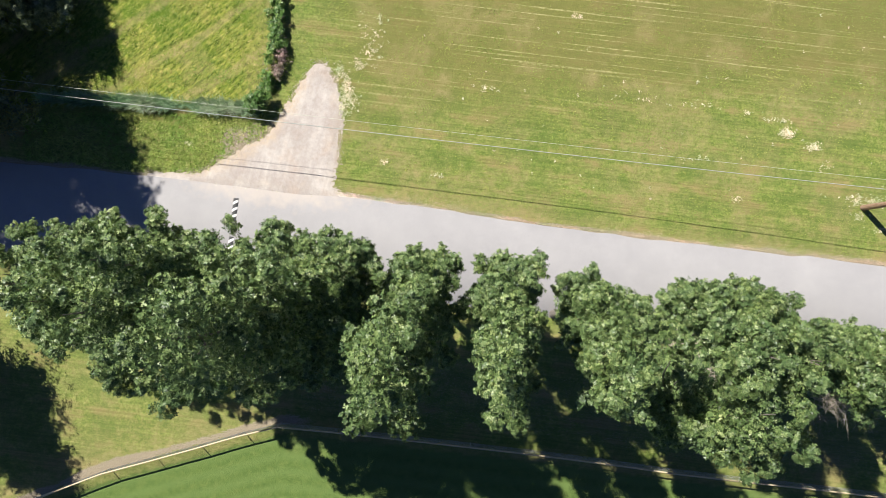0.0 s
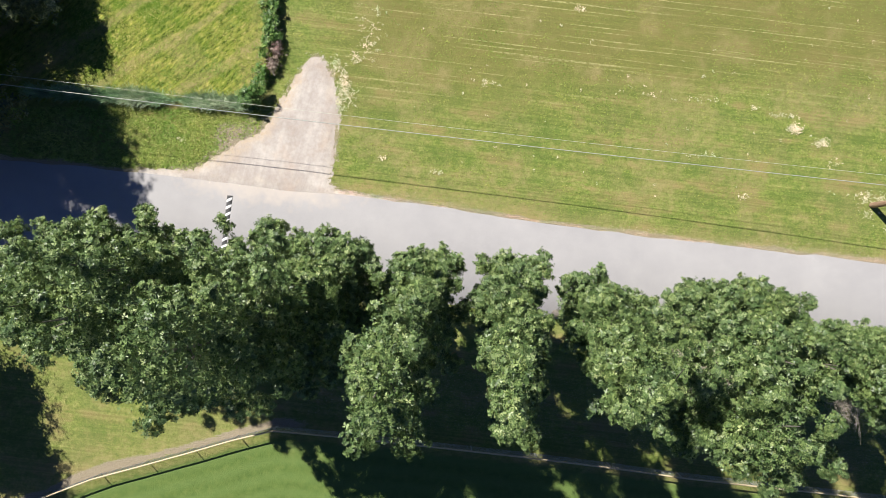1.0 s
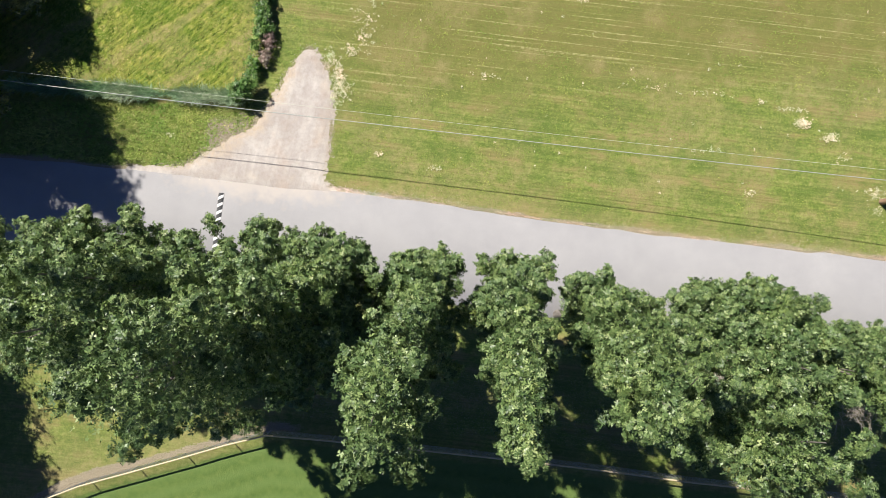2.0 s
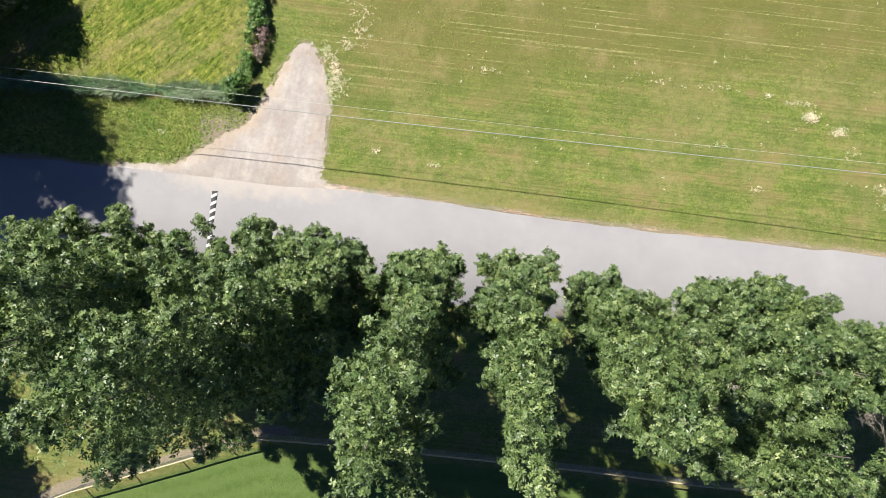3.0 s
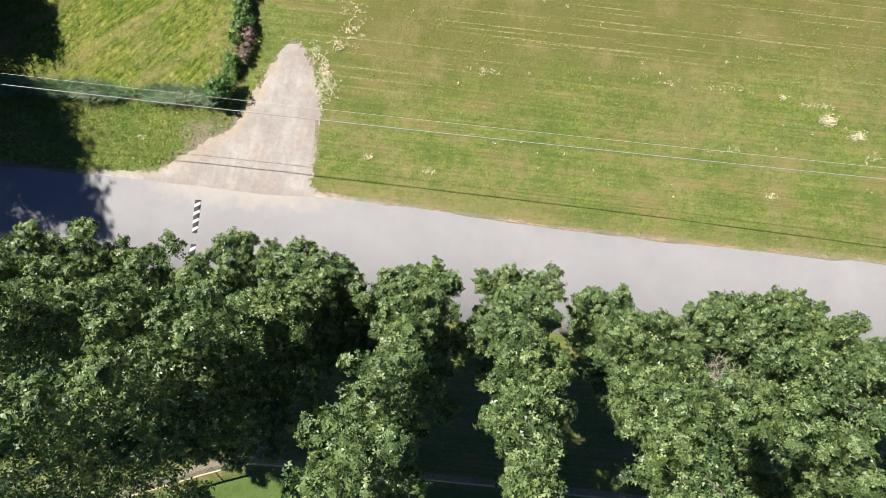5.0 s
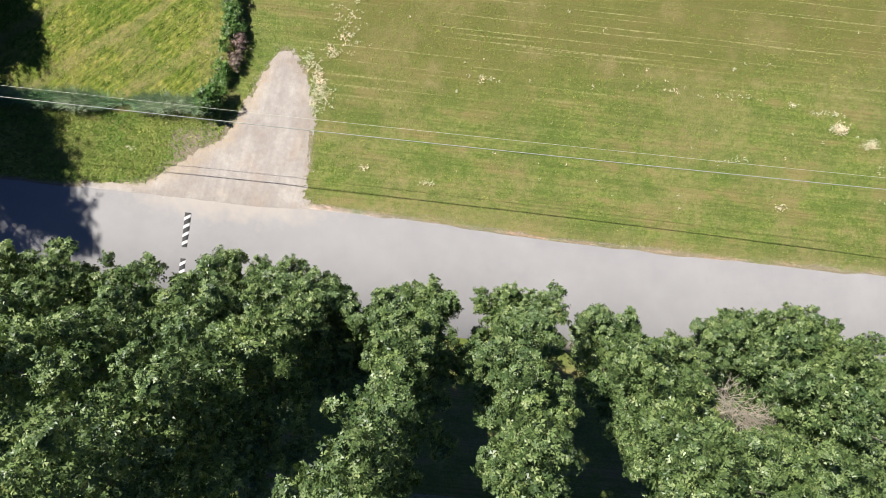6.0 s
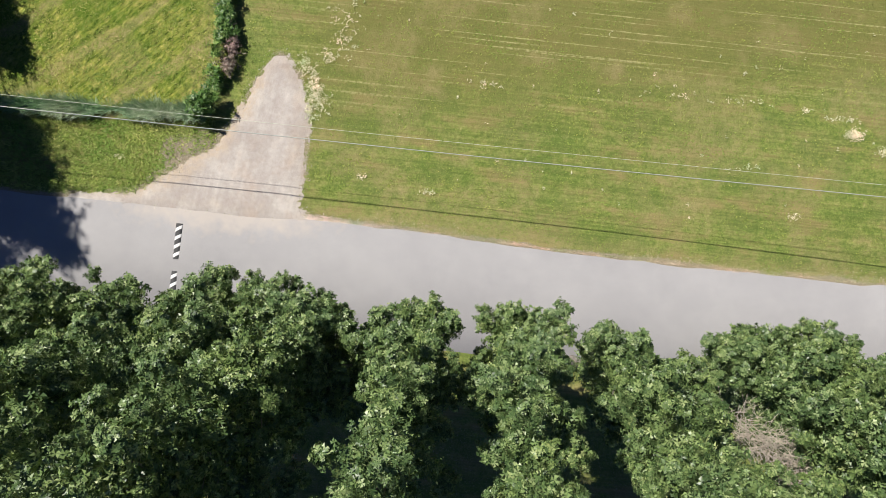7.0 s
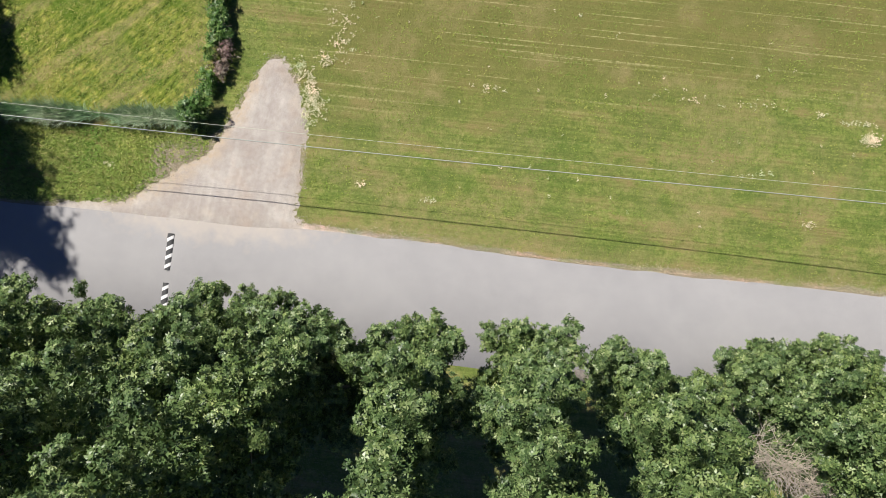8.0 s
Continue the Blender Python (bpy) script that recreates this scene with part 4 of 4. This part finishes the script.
first = build_bump()
first.matrix_basis = pose(-12.87, 3.65, on_road(-12.87, 3.65), 0, 0, -6)
copy_thing(first, pose(-13.12, 1.28, on_road(-13.12, 1.28), 0, 0, -6))

# ---------------------------------------------------------------- hedge and tall grass
def build_hedge():
    """A ragged row of leafy shrubs and vines, with gaps, low and high places and one dead stretch."""
    hedge = holder("hedge", (-10.9, 12.5, 0), label="overgrown leafy hedge with a dead reddish patch between meadow and field", category="hedge")
    r = np.random.default_rng(5)
    n = 220
    y = r.uniform(10.0, 19.6, n)
    bulk = 0.25 + 0.8 * value_noise(y + 40, y * 0, 0.9, 17) + 0.5 * step(11.9, 10.5, y)
    high = (0.12 + 0.7 * value_noise(y + 10, y * 0 + 7, 1.2, 18) + 0.5 * step(11.7, 10.4, y)) * r.random(n) ** 0.6
    c = np.stack((hedge_at(y) + r.normal(0, 0.2, n) * bulk + 10.9, y - 12.5, 0.15 + high), 1)
    keep = r.random(n) < 0.35 + 0.65 * step(0.25, 0.5, value_noise(y + 3, c[:, 0] + 9, 0.7, 19))
    dead = (np.abs(y - 12.9) < 0.9) & (c[:, 0] > hedge_at(y) + 10.78)
    out = np.stack((r.normal(0, 0.5, n), r.normal(0, 0.5, n), np.ones(n)), 1)
    out /= np.linalg.norm(out, axis=1)[:, None]
    size = r.uniform(0.13, 0.3, n)
    own = keep & ~dead
    v, f = bough_leaves(c[own], out[own], size[own] * 1.1, 330, 0.14, 3, 0.95, 0.0)
    raw("foliage", v, f, VINE_LEAF, hedge)
    c[dead, 2] = 0.1 + 0.5 * c[dead, 2]
    v, f = bough_leaves(c[dead] + np.array((0.45, 0, 0)), out[dead], size[dead] * 1.25, 600, 0.06, 4, 0.7, 0.1)
    raw("dead_foliage", v, f, DEAD_LEAF, hedge, "dry reddish dead leaves")
    stems = []
    for k in range(70):
        q = r.uniform(10.1, 19.5)
        p = np.array((hedge_at(q) + r.normal(0, 0.2) + 10.9, q - 12.5, -0.05))
        stems.append(tube([p, p + (r.normal(0, 0.12), r.normal(0, 0.12), 0.5), p + (r.normal(0, 0.3), r.normal(0, 0.3), 1.0)], 0.02, 4, (1, 0.7, 0.3)))
    tagged(raw("stems", *merge(stems), BARK, hedge), kind="stuff")


build_hedge()


def blades(x, y, length, width, tilt, seed, per=3, lift=None):
    """Tufts of narrow blades that bend outward from their foot."""
    r = np.random.default_rng(seed)
    x, y = np.repeat(x, per), np.repeat(y, per)
    length, z = np.repeat(length, per), np.zeros(len(x)) if lift is None else np.repeat(lift, per)
    n = len(x)
    a = r.uniform(0, 2 * math.pi, n)
    t = tilt * r.uniform(0.5, 1.3, n)
    way = np.stack((np.cos(a) * np.sin(t), np.sin(a) * np.sin(t), np.cos(t)), 1)
    side = np.stack((-np.sin(a), np.cos(a), np.zeros(n)), 1) * (width * r.uniform(0.6, 1.4, n))[:, None]
    foot = np.stack((x, y, z - 0.01), 1)
    ln = (length * r.uniform(0.6, 1.3, n))[:, None]
    tip = foot + way * ln
    v = np.stack((foot - side, foot + side, tip), 1).reshape(-1, 3)
    return v, np.arange(n * 3).reshape(-1, 3)


def scatter(n, x0, x1, y0, y1, seed, keep):
    r = np.random.default_rng(seed)
    x, y = r.uniform(x0, x1, n), r.uniform(y0, y1, n)
    k = keep(x, y, r.random(n))
    return x[k], y[k]


def build_grass():
    x, y = scatter(30000, -24, 30, 0, 20, 61, lambda x, y, q: (y > north_at(x) + 0.1 + q * 0.15) & (inside(x, y, DRIVE) < -0.12 + 0.3 * q ** 3) & (x > hedge_at(y)) & ((y < 10.0) | (x > -10)) & (dry_spot(x, y) < 0.25 + q))
    v, f = blades(x, y, 0.06 + 0.07 * fractal(x + 50, y + 50, 1.5, 2), 0.018, 1.05, 62)
    tagged(raw("field_grass", v, f, FIELD_BLADES), "short mown olive-green field grass beside the road", "grass", kind="stuff")
    x, y = scatter(14000, -26, -10, 10.2, 20, 63, lambda x, y, q: (x < hedge_at(y) + 0.1))
    v, f = blades(x, y, 0.08 + 0.16 * fractal(x + 50, y + 50, 0.9, 4) ** 1.5, 0.016, 1.38, 64)
    tagged(raw("meadow_grass", v, f, MEADOW_BLADES), "long yellow-green meadow grass behind the hedge", "grass", kind="stuff")
    x, y = scatter(9000, -26, -11, 5.5, 9.9, 67, lambda x, y, q: (y > north_at(x) + 0.15 + q * 0.2) & (inside(x, y, DRIVE) < -0.15 + 0.35 * q ** 3) & (y < 9.8) & (np.hypot(x + 12.5, y - 7.6) > 1.5 * q))
    v, f = blades(x, y, 0.12 + 0.14 * fractal(x + 50, y + 50, 1.2, 4), 0.018, 0.95, 68)
    tagged(raw("verge_grass", v, f, VERGE_BLADES), "rough green grass on the roadside verge", "grass", kind="stuff")
    x, y = scatter(7000, -25, -11.3, 9.55, 10.75, 65, lambda x, y, q: np.abs(y - (10.28 - 0.05 * (x + 16))) < 0.2 * (0.25 + 1.3 * fractal(x + 9, y * 0 + 3, 1.3, 7)) * (1 - 0.9 * step(1.0, 0.4, np.abs(x + 16.2))))
    v, f = blades(x, y, 0.45 + 0.65 * fractal(x + 20, y, 0.7, 6), 0.017, 0.68, 66, per=6)
    tagged(raw("tall_grass", v, f, REED_BLADES), "strip of tall bluish-green grass along the meadow edge", "tall grass", kind="stuff")


build_grass()


def build_hay():
    r = np.random.default_rng(71)
    beside = ((-6.0, 11.3, 0.3, 0.95, 180), (-5.7, 10.7, 0.35, 0.7, 80), (-6.25, 10.2, 0.12, 0.5, 80), (-6.5, 12.5, 0.2, 0.4, 70), (-4.4, 13.7, 0.6, 0.7, 60), (-4.3, 15.2, 0.7, 0.9, 46), (-5.3, 12.9, 0.3, 0.3, 40))
    heaps = ((21.25, 8.77, 0.36, 0.2, 130), (22.95, 7.95, 0.38, 0.2, 70), (25.5, 4.6, 0.5, 0.3, 60), (26.6, 4.5, 0.4, 0.3, 50), (25.6, 3.6, 0.4, 0.2, 24))
    wisps = ((11.4, 11.1, 0.7, 0.18, 7), (13.2, 10.8, 0.7, 0.15, 11), (15.0, 10.6, 0.6, 0.16, 9), (16.6, 10.4, 0.4, 0.1, 7), (21.1, 9.5, 0.25, 0.1, 16), (2.7, 11.5, 0.5, 0.15, 20), (8.25, 16.0, 0.2, 0.12, 20), (18.0, 4.6, 0.25, 0.2, 18), (15.9, 7.1, 0.5, 0.1, 18), (23.6, 6.6, 0.25, 0.2, 14), (-3.7, 6.85, 0.2, 0.1, 14), (-0.3, 6.0, 0.3, 0.1, 14), (-15.65, 7.9, 0.1, 0.1, 12), (18.8, 10.0, 0.2, 0.06, 14), (20.1, 9.6, 0.4, 0.08, 18), (27.0, 2.7, 0.8, 0.2, 24))
    spots = beside + heaps + wisps
    xs, ys = [], []
    for x, y, sx, sy, n in spots:
        k = max(1, int(n / 1.7))
        cx, cy = r.normal(x, sx * 0.72, k), r.normal(y, sy * 0.66, k)
        j = r.integers(0, k, n * 2)
        xs.append(cx[j] + r.normal(0, 0.075, n * 2))
        ys.append(cy[j] + r.normal(0, 0.065, n * 2))
    k = 70
    cx, cy = r.uniform(-2, 29, k), r.uniform(4, 17, k)
    j = r.integers(0, k, k * 3)
    xs.append(cx[j] + r.normal(0, 0.04, k * 3))
    ys.append(cy[j] + r.normal(0, 0.05, k * 3))
    x, y = np.concatenate(xs), np.concatenate(ys)
    ok = ~paved(x, y, 0.25) & (y > north_at(x) + 0.3)
    v, f = blades(x[ok], y[ok], np.full(ok.sum(), 0.085), 0.008, 1.45, 72, per=4, lift=np.full(ok.sum(), 0.07))
    tagged(raw("dry_hay", v, f, HAY), "pale dry hay clumps and wisps lying on the field", "hay", kind="stuff")
    x = r.uniform(-8, 29, 8000)
    y = north_at(x) + np.abs(r.normal(0, 0.14, 8000)) * (value_noise(x + 30, x * 0 + 5, 1.7, 94) * 2.0)
    ok = (x > -6.2)
    v, f = blades(x[ok], y[ok], np.full(ok.sum(), 0.09), 0.012, 1.25, 73, per=2)
    tagged(raw("verge_straw", v, f, STRAW), "thin dry straw along the edge of the asphalt", "straw", kind="stuff")


build_hay()


def build_stones():
    """Loose gravel along the rim of the driveway."""
    r = np.random.default_rng(81)
    x, y = r.uniform(-16, -5.5, 16000), r.uniform(4.2, 14, 16000)
    d = inside(x, y, DRIVE)
    heap = np.hypot(x + 12.5, y - 7.7) < 1.3
    ok = (np.abs(d + 0.06) < np.abs(r.normal(0, 0.16, len(x)))) | (heap & (d < 0.1) & (r.random(len(x)) < 0.5))
    ex = -6.9 + r.exponential(1.8, 5000)
    x, y = np.concatenate((x[ok], ex)), np.concatenate((y[ok], north_at(ex) - 0.06 + np.abs(r.normal(0, 0.11, 5000))))
    d = np.concatenate((d[ok], np.zeros(5000)))
    s = r.uniform(0.012, 0.03, len(x))
    z = np.clip(d * 0.1, 0.0, 0.04) + s * 0.4
    shape = np.array(((1, 0, 0), (-1, 0, 0), (0, 1, 0), (0, -1, 0), (0, 0, 0.5), (0, 0, -0.5)))
    jig = r.uniform(0.7, 1.3, (len(x), 6, 1))
    a = r.uniform(0, 6.28, len(x))
    rot = np.stack((np.cos(a), -np.sin(a), np.sin(a), np.cos(a)), 1).reshape(-1, 2, 2)
    v = shape[None] * jig * s[:, None, None]
    v[:, :, :2] = np.einsum("nij,nkj->nki", rot, v[:, :, :2])
    v += np.stack((x, y, z), 1)[:, None, :]
    tri = np.array(((0, 2, 4), (2, 1, 4), (1, 3, 4), (3, 0, 4), (2, 0, 5), (1, 2, 5), (3, 1, 5), (0, 3, 5)))
    f = (tri[None] + (np.arange(len(x)) * 6)[:, None, None]).reshape(-1, 3)
    tagged(raw("loose_gravel", v.reshape(-1, 3), f, STONE), "loose pale gravel stones along driveway and asphalt edge", "gravel", kind="stuff")


build_stones()
